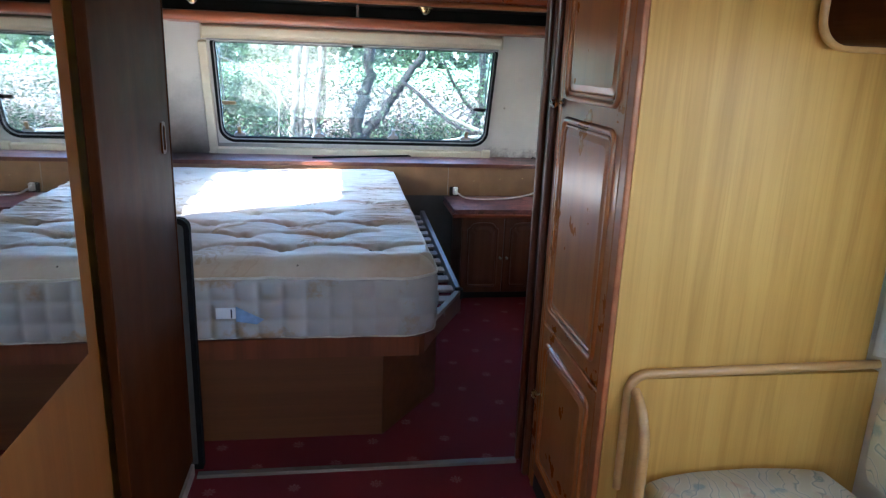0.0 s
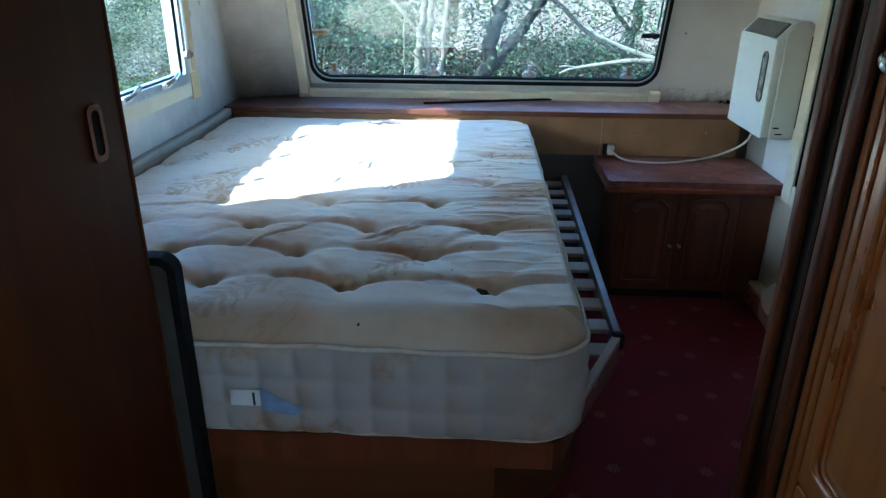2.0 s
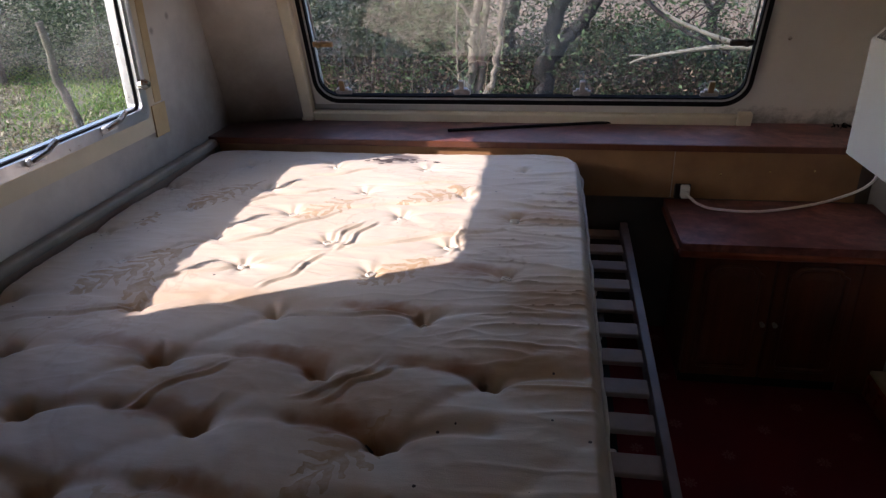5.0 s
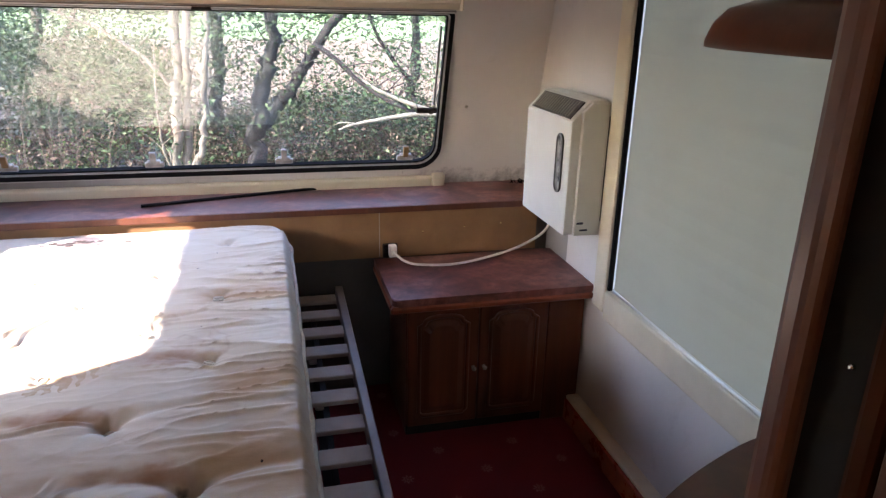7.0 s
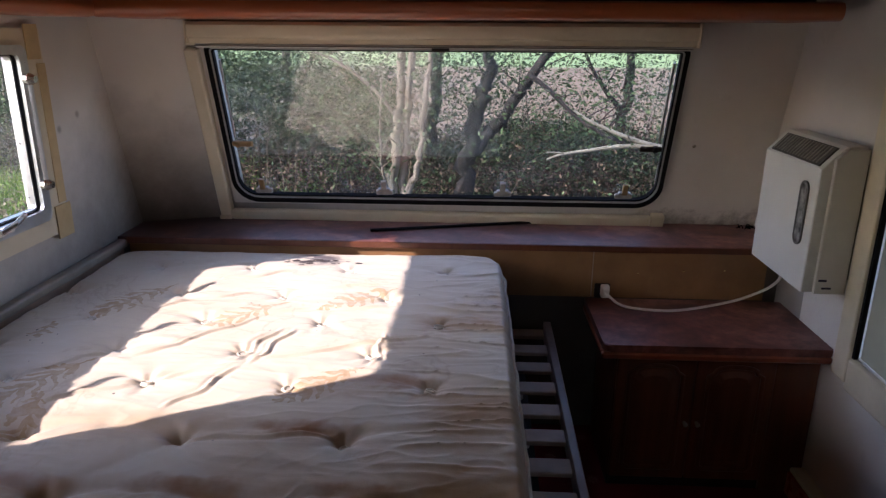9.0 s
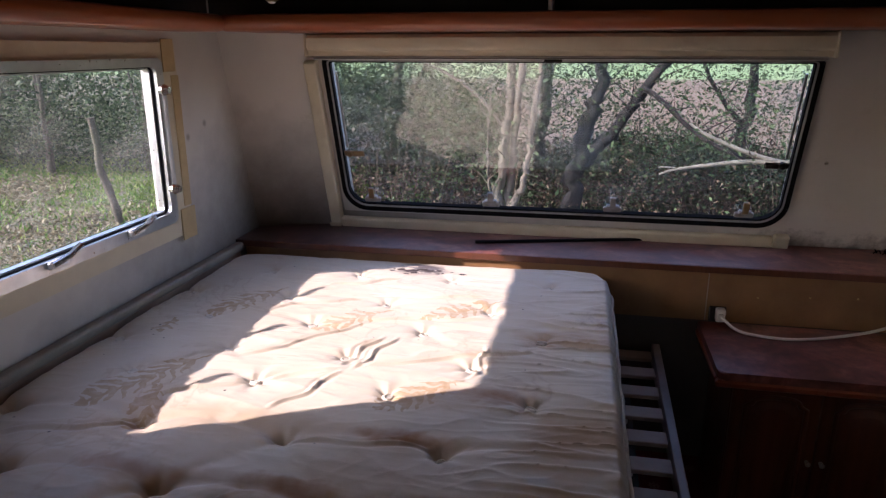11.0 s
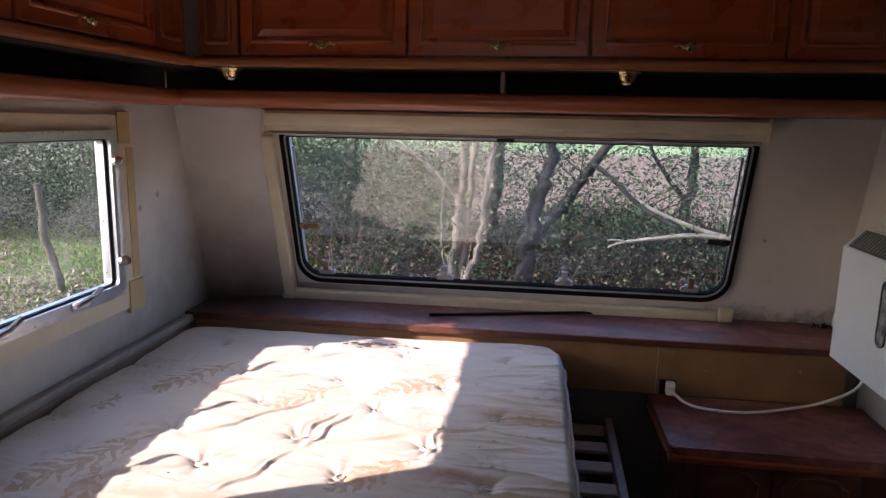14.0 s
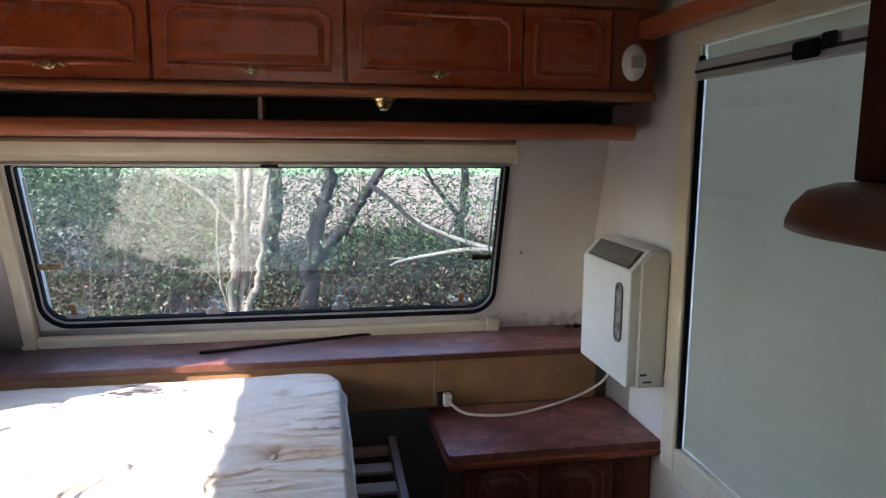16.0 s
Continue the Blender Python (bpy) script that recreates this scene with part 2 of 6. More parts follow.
def wallboard():
    s = Mat("off_white_vinyl_wallboard", 0.6)
    big = s.noise(1.6, 4, 0.6)
    fine = s.noise(130, 3, 0.6)
    c = s.mix(s.ramp(big, (0.35, 0.0), (0.75, 1.0)), (0.64, 0.60, 0.545), (0.51, 0.475, 0.425))
    blot = s.noise(6.5, 5, 0.7, distort=0.4)
    c = s.mix(s.ramp(blot, (0.62, 0.0), (0.78, 0.35)), c, (0.29, 0.255, 0.21))
    # darker at the left shelf corner, fading up and out through noise
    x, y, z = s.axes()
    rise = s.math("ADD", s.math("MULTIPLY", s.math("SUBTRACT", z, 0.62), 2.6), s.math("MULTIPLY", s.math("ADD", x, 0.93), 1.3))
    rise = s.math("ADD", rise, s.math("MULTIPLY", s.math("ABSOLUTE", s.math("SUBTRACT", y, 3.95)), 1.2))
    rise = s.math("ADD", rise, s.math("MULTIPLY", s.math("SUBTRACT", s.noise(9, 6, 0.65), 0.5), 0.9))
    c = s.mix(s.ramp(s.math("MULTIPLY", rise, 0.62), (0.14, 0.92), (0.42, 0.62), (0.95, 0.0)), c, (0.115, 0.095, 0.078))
    for sy, sz in ((3.607, 1.043), (3.512, 1.012)):
        d = s.math("SQRT", s.math("ADD", s.math("POWER", s.math("SUBTRACT", y, sy), 2.0), s.math("POWER", s.math("SUBTRACT", z, sz), 2.0)))
        c = s.mix(s.math("MULTIPLY", s.math("LESS_THAN", x, -0.9), s.ramp(d, (0.005, 0.6), (0.013, 0.0))), c, (0.14, 0.12, 0.10))
    # thin darker streaks low on the wall at the other end, broken by noise
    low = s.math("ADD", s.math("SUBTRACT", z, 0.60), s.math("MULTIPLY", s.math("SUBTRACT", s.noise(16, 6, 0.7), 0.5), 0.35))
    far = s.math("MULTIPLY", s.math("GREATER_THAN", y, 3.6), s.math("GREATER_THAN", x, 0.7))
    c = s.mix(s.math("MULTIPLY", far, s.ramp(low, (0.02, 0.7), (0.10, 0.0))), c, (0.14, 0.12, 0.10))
    s.color(c)
    return s.bump(fine, 0.25, 0.001).m


WALL = wallboard()


def plain(name, col, rough, var=0.12, scale=14, metal=0.0, bump=0.05, dirt=None, dirt_at=(0.55, 0.8), coat=0.0):
    s = Mat(name, rough, metal)
    n = s.noise(scale, 5, 0.6)
    c = s.mix(s.ramp(n, (0.3, 0.0), (0.72, 1.0)), col, tuple(v * (1 - var) for v in col))
    if dirt:
        c = s.mix(s.ramp(s.noise(scale * 0.45, 6, 0.7, move=(5, 2, 8)), (dirt_at[0], 0.0), (dirt_at[1], 0.7)), c, dirt)
    s.color(c)
    s.rough(s.ramp(s.noise(scale * 2.2, 4, 0.6), (0.3, max(0.03, rough - 0.06)), (0.7, min(1, rough + 0.12))))
    if coat:
        s.coat(coat)
    return s.bump(s.noise(scale * 9, 3), bump, 0.001).m


CREAM = plain("aged_cream_plastic", (0.66, 0.58, 0.42), 0.42, 0.16, 9, dirt=(0.36, 0.27, 0.16))
TAPE = plain("yellowed_tape", (0.55, 0.40, 0.20), 0.5, 0.2, 20)
BLIND = plain("pale_blind_cloth", (0.40, 0.365, 0.29), 0.75, 0.07, 3, bump=0.1)
RUBBER = plain("black_rubber_seal", (0.010, 0.010, 0.011), 0.75, 0.3, 30)
RUBBER.node_tree.nodes["Principled BSDF"].inputs["Specular IOR Level"].default_value = 0.08
RAILGREY = plain("grey_blind_rail", (0.36, 0.36, 0.35), 0.35, 0.1, 12)
BAR = plain("pale_grey_bar", (0.52, 0.51, 0.48), 0.4, 0.1, 12)
# near-black: dark trim, and boards that carry a recess's shade in their colour
DARK = plain("dark_trim_and_shade", (0.020, 0.015, 0.013), 0.8, 0.3, 6)
GREY_BROWN = plain("grey_brown_board", (0.105, 0.088, 0.075), 0.7, 0.3, 6)
GREY_BOARD = plain("grey_green_board", (0.075, 0.072, 0.062), 0.6, 0.25, 8)
ALU = plain("dull_aluminium", (0.62, 0.63, 0.64), 0.32, 0.2, 25, metal=1.0)
BRASS = plain("aged_brass", (0.62, 0.47, 0.22), 0.26, 0.35, 60, metal=1.0)
CHROME = plain("worn_chrome", (0.75, 0.73, 0.70), 0.16, 0.2, 60, metal=1.0)
WHITE = plain("white_plastic", (0.78, 0.77, 0.73), 0.38, 0.06, 18)
HEATER = plain("heater_off_white_enamel", (0.60, 0.58, 0.51), 0.38, 0.05, 6, coat=0.15)
HEATER_GREY = plain("heater_grey_grille", (0.085, 0.075, 0.062), 0.45, 0.15, 30)
HEATER_LOUVRE = plain("heater_louvre_enamel", (0.26, 0.235, 0.195), 0.45, 0.15, 30)
CARD = plain("brown_fascia_board", (0.31, 0.165, 0.072), 0.45, 0.35, 7, dirt=(0.15, 0.075, 0.036))
SLAT = plain("bleached_bed_slat", (0.41, 0.325, 0.275), 0.6, 0.3, 12)
RAILM = plain("bed_rail_wood", (0.38, 0.27, 0.19), 0.5, 0.3, 12)
RAIL_DARK = plain("worn_rail_wood", (0.20, 0.145, 0.125), 0.45, 0.35, 12)
AMBER = plain("yellowed_latch_plastic", (0.27, 0.165, 0.07), 0.4, 0.3, 40)
ZINC = plain("dull_zinc_catch", (0.46, 0.44, 0.40), 0.38, 0.5, 40, metal=0.3)
MOULD = plain("black_mould", (0.075, 0.060, 0.058), 0.85, 0.5, 60)
STRIP = plain("threshold_strip_metal", (0.24, 0.19, 0.15), 0.5, 0.3, 12, metal=0.4)
BLUE = plain("blue_label_cloth", (0.26, 0.38, 0.62), 0.7, 0.3, 40)
PALE = plain("pale_label_cloth", (0.72, 0.74, 0.78), 0.75, 0.1, 40)
INK = plain("dark_print", (0.03, 0.03, 0.05), 0.6, 0.1, 40)
PIPING = plain("soiled_piping", (0.70, 0.66, 0.58), 0.8, 0.3, 25)
LEDGE = plain("worn_ledge_capping", (0.30, 0.26, 0.205), 0.45, 0.3, 9, dirt=(0.15, 0.12, 0.09))
COPPER = plain("tarnished_copper", (0.15, 0.048, 0.018), 0.32, 0.4, 60, metal=1.0)
CEIL = plain("ceiling_vinyl", (0.72, 0.69, 0.63), 0.7, 0.08, 5)


def carpet():
    s = Mat("red_patterned_carpet", 0.95)
    x, y, _ = s.axes()
    fuzz = s.noise(420, 2, 0.7)
    slow = s.noise(3.5, 4, 0.6)
    c = s.mix(s.ramp(fuzz, (0.3, 0.0), (0.7, 1.0)), (0.105, 0.0028, 0.006), (0.215, 0.007, 0.014))
    c = s.mix(s.ramp(slow, (0.4, 0.0), (0.75, 0.5)), c, (0.08, 0.003, 0.008))
    mask = None
    for dx, dy in ((0.459, 2.444), (0.574, 2.332)):
        u = s.math("SUBTRACT", s.math("PINGPONG", s.math("SUBTRACT", x, dx - 0.23 * 20), 0.115), 0.0)
        v = s.math("SUBTRACT", s.math("PINGPONG", s.math("SUBTRACT", y, dy - 0.225 * 20), 0.1125), 0.0)
        d = s.math("SQRT", s.math("ADD", s.math("MULTIPLY", u, u), s.math("MULTIPLY", v, v)))
        petals = s.math("MULTIPLY", s.math("COSINE", s.math("MULTIPLY", s.math("ARCTAN2", v, u), 8.0)), 0.0045)
        one = s.math("LESS_THAN", s.math("ABSOLUTE", s.math("SUBTRACT", s.math("SUBTRACT", d, petals), 0.0105)), 0.0042)
        dot = s.math("LESS_THAN", d, 0.0035)
        one = s.math("MAXIMUM", one, dot)
        mask = one if mask is None else s.math("MAXIMUM", mask, one)
    broken = s.math("MULTIPLY", mask, s.ramp(s.noise(160, 3, 0.7), (0.36, 0.15), (0.55, 0.75)))
    c = s.mix(broken, c, (0.30, 0.13, 0.12))
    s.color(c)
    return s.bump(fuzz, 0.8, 0.004).m


CARPET = carpet()


def ticking():
    """Mattress cover: pale satin with woven fronds, yellow-brown water stains, specks and a smudge of mould."""
    s = Mat("stained_mattress_damask", 0.55)
    base = s.mix(s.noise(3, 4, 0.6), (0.57, 0.50, 0.400), (0.67, 0.605, 0.500))
    x, y, _ = s.axes()
    wx = s.math("ADD", x, s.math("MULTIPLY", s.math("SUBTRACT", s.noise(14, 3, 0.6), 0.5), 0.075))
    wy = s.math("ADD", y, s.math("MULTIPLY", s.math("SUBTRACT", s.noise(14, 3, 0.6, move=(7, 3, 1)), 0.5), 0.075))

    def frond(x0, y0, x1, y1, width):
        """A woven spray of paired leaflets along a stem."""
        ln = math.hypot(x1 - x0, y1 - y0)
        ux, uy = (x1 - x0) / ln, (y1 - y0) / ln
        dx, dy = s.math("SUBTRACT", wx, x0), s.math("SUBTRACT", wy, y0)
        u = s.math("ADD", s.math("MULTIPLY", dx, ux), s.math("MULTIPLY", dy, uy))
        v = s.math("ABSOLUTE", s.math("SUBTRACT", s.math("MULTIPLY", dy, ux), s.math("MULTIPLY", dx, uy)))
        t = s.math("DIVIDE", u, ln)
        body = s.math("MULTIPLY", s.math("SUBTRACT", 1.0, s.math("POWER", s.math("ABSOLUTE", s.math("SUBTRACT", s.math("MULTIPLY", t, 2.0), 1.15)), 2.0)), width)
        wave = s.math("SINE", s.math("MULTIPLY", s.math("SUBTRACT", u, s.math("MULTIPLY", v, 0.75)), 6.2832 / 0.032))
        leaflets = s.math("GREATER_THAN", wave, s.math("SUBTRACT", s.math("MULTIPLY", s.math("DIVIDE", v, width), 1.7), 0.85))
        leaf_ = s.math("MULTIPLY", leaflets, s.math("LESS_THAN", v, body))
        stem = s.math("MULTIPLY", s.math("LESS_THAN", v, 0.004), s.math("LESS_THAN", s.math("ABSOLUTE", s.math("SUBTRACT", t, 0.5)), 0.55))
        return s.math("MAXIMUM", leaf_, stem)

    leaf = None
    for f in ((-0.60, 3.40, -0.71, 3.19, 0.055), (-0.28, 3.29, -0.41, 3.14, 0.050), (0.0, 3.41, -0.17, 3.26, 0.045), (-0.58, 2.95, -0.72, 2.72, 0.065),
              (-0.02, 2.95, -0.16, 2.81, 0.050), (-0.60, 2.80, -0.57, 2.66, 0.040), (-0.27, 2.25, -0.42, 2.10, 0.060), (-0.78, 3.12, -0.76, 3.05, 0.025), (-0.02, 2.42, -0.10, 2.26, 0.05)):
        one = frond(*f)
        leaf = one if leaf is None else s.math("MAXIMUM", leaf, one)
    weave = s.ramp(s.noise(60, 3, 0.6), (0.35, 0.45), (0.6, 0.95))
    c = s.mix(s.math("MULTIPLY", s.math("MULTIPLY", leaf, weave), 1.0), base, (0.41, 0.285, 0.155))
    # broad water stains with a darker rim
    st = s.noise(2.3, 5, 0.62, distort=0.5, move=(2.3, 5.1, 0))
    # foot half kept browner: the shaded part's tan tone put into the stain
    worn = s.ramp(s.math("DIVIDE", s.math("SUBTRACT", wy, 2.0), 2.0), (0.28, 1.0), (0.42, 0.2))
    c = s.mix(s.math("MULTIPLY", worn, s.ramp(st, (0.34, 0.0), (0.54, 0.55), (0.74, 0.85))), c, (0.45, 0.295, 0.165))
    c = s.mix(s.ramp(st, (0.575, 0.0), (0.59, 0.25), (0.605, 0.0)), c, (0.30, 0.17, 0.08))

    def blot(cx, cy, rx, ry, depth):
        d = s.math("SQRT", s.math("ADD", s.math("POWER", s.math("DIVIDE", s.math("SUBTRACT", wx, cx), rx), 2.0), s.math("POWER", s.math("DIVIDE", s.math("SUBTRACT", wy, cy), ry), 2.0)))
        return s.ramp(s.math("MULTIPLY", d, 0.8), (0.2, depth), (0.6, depth * 0.65), (0.95, 0.0))

    def spread(spots):
        most = None
        for b in spots:
            one = blot(*b)
            most = one if most is None else s.math("MAXIMUM", most, one)
        return most

    # tan patches, then darker orange wedges beside the buttons
    tan = spread(((0.19, 3.19, 0.12, 0.05, 0.85), (0.19, 2.12, 0.13, 0.08, 0.7), (0.21, 2.55, 0.10, 0.10, 0.8), (0.20, 2.78, 0.09, 0.09, 0.75), (-0.04, 2.87, 0.12, 0.05, 0.6), (-0.05, 2.42, 0.13, 0.10, 0.75), (-0.42, 2.45, 0.22, 0.10, 0.6), (-0.40, 2.72, 0.2, 0.06, 0.5)))
    c = s.mix(s.math("MULTIPLY", tan, s.ramp(s.noise(11, 5, 0.65), (0.3, 0.55), (0.6, 1.0))), c, (0.40, 0.235, 0.105))
    wedge = spread(((0.05, 2.245, 0.085, 0.026, 0.9), (-0.085, 2.395, 0.085, 0.026, 0.9), (0.05, 2.545, 0.085, 0.026, 0.85), (-0.085, 2.715, 0.09, 0.028, 0.9), (0.05, 2.895, 0.085, 0.026, 0.8), (-0.23, 2.545, 0.09, 0.028, 0.8), (-0.36, 2.395, 0.10, 0.028, 0.75), (-0.50, 2.545, 0.10, 0.03, 0.7), (-0.23, 2.25, 0.09, 0.028, 0.7)))
    c = s.mix(s.math("MULTIPLY", wedge, s.ramp(s.noise(23, 4, 0.6), (0.3, 0.6), (0.6, 1.0))), c, (0.30, 0.125, 0.038))
    grey = blot(0.255, 3.33, 0.045, 0.075, 0.8)
    c = s.mix(s.math("MULTIPLY", grey, s.ramp(s.noise(25, 5, 0.65), (0.4, 0.1), (0.6, 0.9))), c, (0.20, 0.14, 0.13))
    # a smudge of black mould near the head of the bed
    off = s.math("SQRT", s.math("ADD", s.math("POWER", s.math("MULTIPLY", s.math("ADD", x, 0.27), 0.55), 2.0), s.math("POWER", s.math("SUBTRACT", y, 3.645), 2.0)))
    smudge = s.math("MULTIPLY", s.ramp(off, (0.03, 1.0), (0.06, 0.0)), s.ramp(s.noise(30, 4, 0.6, (0.5, 1, 1)), (0.44, 0.0), (0.50, 0.95)))
    c = s.mix(smudge, c, (0.07, 0.05, 0.055))
    for bx, by in ((0.123, 2.215), (-0.012, 2.365), (0.125, 2.515)):
        c = s.mix(s.math("MULTIPLY", blot(bx, by, 0.019, 0.012, 1.0), s.ramp(s.noise(50, 4, 0.6), (0.38, 0.3), (0.55, 1.0))), c, (0.018, 0.015, 0.016))
    speck = s.node("ShaderNodeTexVoronoi", Vector=s.mapped((1, 1, 0.2)), Scale=26.0).outputs["Distance"]
    dots = s.math("MULTIPLY", s.math("LESS_THAN", speck, 0.07), s.math("GREATER_THAN", s.noise(4.0, 2, 0.5, move=(9, 0, 0)), 0.54))
    c = s.mix(dots, c, (0.03, 0.02, 0.015))
    s.color(c)
    s.b.inputs["Sheen Weight"].default_value = 0.15
    thread = s.noise(500, 2, 0.6)
    s.rough(s.ramp(leaf, (0.0, 0.50), (1.0, 0.62)))
    return s.bump(s.math("ADD", s.math("MULTIPLY", thread, 0.3), s.noise(45, 4, 0.6, (0.25, 1, 1))), 0.35, 0.0025).m


TICKING = ticking()


def border_cloth():
    s = Mat("quilted_mattress_border", 0.8)
    n = s.noise(5, 5, 0.6)
    c = s.mix(n, (0.40, 0.385, 0.37), (0.33, 0.315, 0.30))
    c = s.mix(s.ramp(s.noise(7, 6, 0.68, move=(4, 4, 1)), (0.54, 0.0), (0.64, 0.8)), c, (0.32, 0.21, 0.10))
    c = s.mix(s.ramp(s.noise(22, 4, 0.6, move=(4, 2, 1)), (0.70, 0.0), (0.76, 0.5)), c, (0.22, 0.18, 0.15))
    s.color(c)
    return s.bump(s.noise(260, 3), 0.3, 0.001).m


BORDER = border_cloth()


def upholstery():
    s = Mat("floral_bench_fabric", 0.9)
    w = s.node("ShaderNodeTexWave", Vector=s.mapped((1, 1, 1), (20, 10, 30)), Scale=7.0, Distortion=11.0, Detail=2.5, Detail_Scale=1.3)
    c = s.ramp(w.outputs[1], (0.30, (0.52, 0.53, 0.44)), (0.55, (0.60, 0.60, 0.52)), (0.66, (0.25, 0.33, 0.32)), (0.80, (0.55, 0.55, 0.47)))
    c = s.mix(s.ramp(s.noise(14, 3, 0.5), (0.60, 0.0), (0.68, 0.6)), c, (0.45, 0.30, 0.24))
    c = s.mix(s.ramp(s.noise(19, 3, 0.5, move=(4, 4, 4)), (0.62, 0.0), (0.68, 0.7)), c, (0.22, 0.32, 0.36))
    s.color(c)
    return s.bump(s.noise(350, 2), 0.4, 0.001).m


FLORAL = upholstery()


def pane_material(name, haze, shine):
    """Acrylic window pane: clear, a little gloss, with a film of grime that catches the sun."""
    m = bpy.data.materials.new(name)
    m.use_nodes = True
    n, l = m.node_tree.nodes, m.node_tree.links
    n.remove(n["Principled BSDF"])
    clear = n.new("ShaderNodeBsdfTransparent")
    clear.inputs[0].default_value = (0.88, 0.94, 0.97, 1)
    gloss = n.new("ShaderNodeBsdfGlossy")
    gloss.inputs["Roughness"].default_value = 0.055
    one = n.new("ShaderNodeMixShader")
    one.inputs[0].default_value = shine
    film = n.new("ShaderNodeBsdfTranslucent")
    film.inputs[0].default_value = (0.8, 0.8, 0.78, 1)
    dust = n.new("ShaderNodeBsdfDiffuse")
    dust.inputs[0].default_value = (0.7, 0.68, 0.62, 1)
    both = n.new("ShaderNodeMixShader")
    both.inputs[0].default_value = 0.5
    co = n.new("ShaderNodeTexCoord")
    mp = n.new("ShaderNodeMapping")
    mp.inputs["Scale"].default_value = (1, 1, 1.6)
    mp.inputs["Rotation"].default_value = (0, radians(-28), 0)
    nz = n.new("ShaderNodeTexNoise")
    nz.inputs["Scale"].default_value, nz.inputs["Detail"].default_value = 2.4, 5
    rp = n.new("ShaderNodeValToRGB")
    rp.color_ramp.elements[0].position, rp.color_ramp.elements[0].color = 0.46, (haze * 0.08,) * 3 + (1,)
    rp.color_ramp.elements[1].position, rp.color_ramp.elements[1].color = 0.72, (haze,) * 3 + (1,)
    two = n.new("ShaderNodeMixShader")
    l.new(co.outputs["Object"], mp.inputs[0])
    l.new(mp.outputs[0], nz.inputs["Vector"])
    l.new(nz.outputs[0], rp.inputs[0])
    l.new(clear.outputs[0], one.inputs[1])
    l.new(gloss.outputs[0], one.inputs[2])
    l.new(film.outputs[0], both.inputs[1])
    l.new(dust.outputs[0], both.inputs[2])
    l.new(rp.outputs[0], two.inputs[0])
    l.new(one.outputs[0], two.inputs[1])
    l.new(both.outputs[0], two.inputs[2])
    l.new(two.outputs[0], n["Material Output"].inputs["Surface"])
    return m


PANE_REAR = pane_material("grimy_rear_acrylic", 0.045, 0.10)
PANE_SIDE = pane_material("grimy_side_acrylic", 0.06, 0.04)

MIRROR = Mat("mirror_silver", 0.02, 1.0)
MIRROR.b.inputs["Base Color"].default_value = (0.82, 0.84, 0.84, 1)
MIRROR = MIRROR.m

SMOKED = Mat("smoked_heater_window", 0.12)
SMOKED.color(SMOKED.ramp(SMOKED.noise(40, 3), (0.35, (0.05, 0.05, 0.05)), (0.7, (0.34, 0.33, 0.30))))
SMOKED = SMOKED.m


def leaf_material(name, a, b, c):
    m = bpy.data.materials.new(name)
    m.use_nodes = True
    n, l = m.node_tree.nodes, m.node_tree.links
    bs = n["Principled BSDF"]
    geo = n.new("ShaderNodeNewGeometry")
    rp = n.new("ShaderNodeValToRGB")
    el = rp.color_ramp.elements
    el.new(0.5)
    for e, p, q in zip(el, (0.0, 0.55, 1.0), (a, b, c)):
        e.position, e.color = p, (*q, 1)
    l.new(geo.outputs["Random Per Island"], rp.inputs[0])
    l.new(rp.outputs[0], bs.inputs["Base Color"])
    bs.inputs["Roughness"].default_value = 0.65
    bs.inputs["Specular IOR Level"].default_value = 0.25
    tr = n.new("ShaderNodeBsdfTranslucent")
    l.new(rp.outputs[0], tr.inputs[0])
    mx = n.new("ShaderNodeMixShader")
    mx.inputs[0].default_value = 0.3
    l.new(bs.outputs[0], mx.inputs[1])
    l.new(tr.outputs[0], mx.inputs[2])
    l.new(mx.outputs[0], n["Material Output"].inputs["Surface"])
    return m


LEAF = leaf_material("hedge_leaves", (0.010, 0.022, 0.009), (0.030, 0.055, 0.022), (0.15, 0.19, 0.09))
LEAF_PALE = leaf_material("tree_leaves", (0.018, 0.038, 0.015), (0.045, 0.080, 0.032), (0.12, 0.17, 0.075))
LITTER = leaf_material("dry_undergrowth", (0.030, 0.020, 0.013), (0.090, 0.058, 0.036), (0.23, 0.165, 0.110))
STEMS = leaf_material("dry_stems", (0.014, 0.010, 0.007), (0.040, 0.030, 0.021), (0.18, 0.14, 0.10))
STRAW = leaf_material("dry_straw", (0.07, 0.06, 0.03), (0.24, 0.19, 0.11), (0.50, 0.43, 0.28))
GRASSM = leaf_material("grass_blades", (0.05, 0.11, 0.018), (0.12, 0.23, 0.04), (0.28, 0.33, 0.09))


def bark(name, a, b, moss):
    s = Mat(name, 0.9)
    n = s.noise(9, 6, 0.65, (1, 1, 0.25), 0.4)
    c = s.ramp(n, (0.3, a), (0.7, b))
    c = s.mix(s.ramp(s.noise(2.4, 4, 0.6, move=(1, 5, 2)), (0.5, 0.0), (0.7, 0.7)), c, moss)
    s.color(c)
    return s.bump(n, 0.8, 0.02).m


BARK_PALE = bark("pale_bark", (0.06, 0.050, 0.038), (0.23, 0.19, 0.145), (0.075, 0.08, 0.045))
BARK_BARE = bark("bare_weathered_wood", (0.11, 0.098, 0.075), (0.27, 0.24, 0.185), (0.16, 0.15, 0.10))
BARK_MID = bark("sapling_bark", (0.045, 0.04, 0.028), (0.14, 0.115, 0.08), (0.06, 0.07, 0.03))
BARK_DARK = bark("dark_bark", (0.008, 0.007, 0.006), (0.027, 0.023, 0.019), (0.015, 0.018, 0.010))


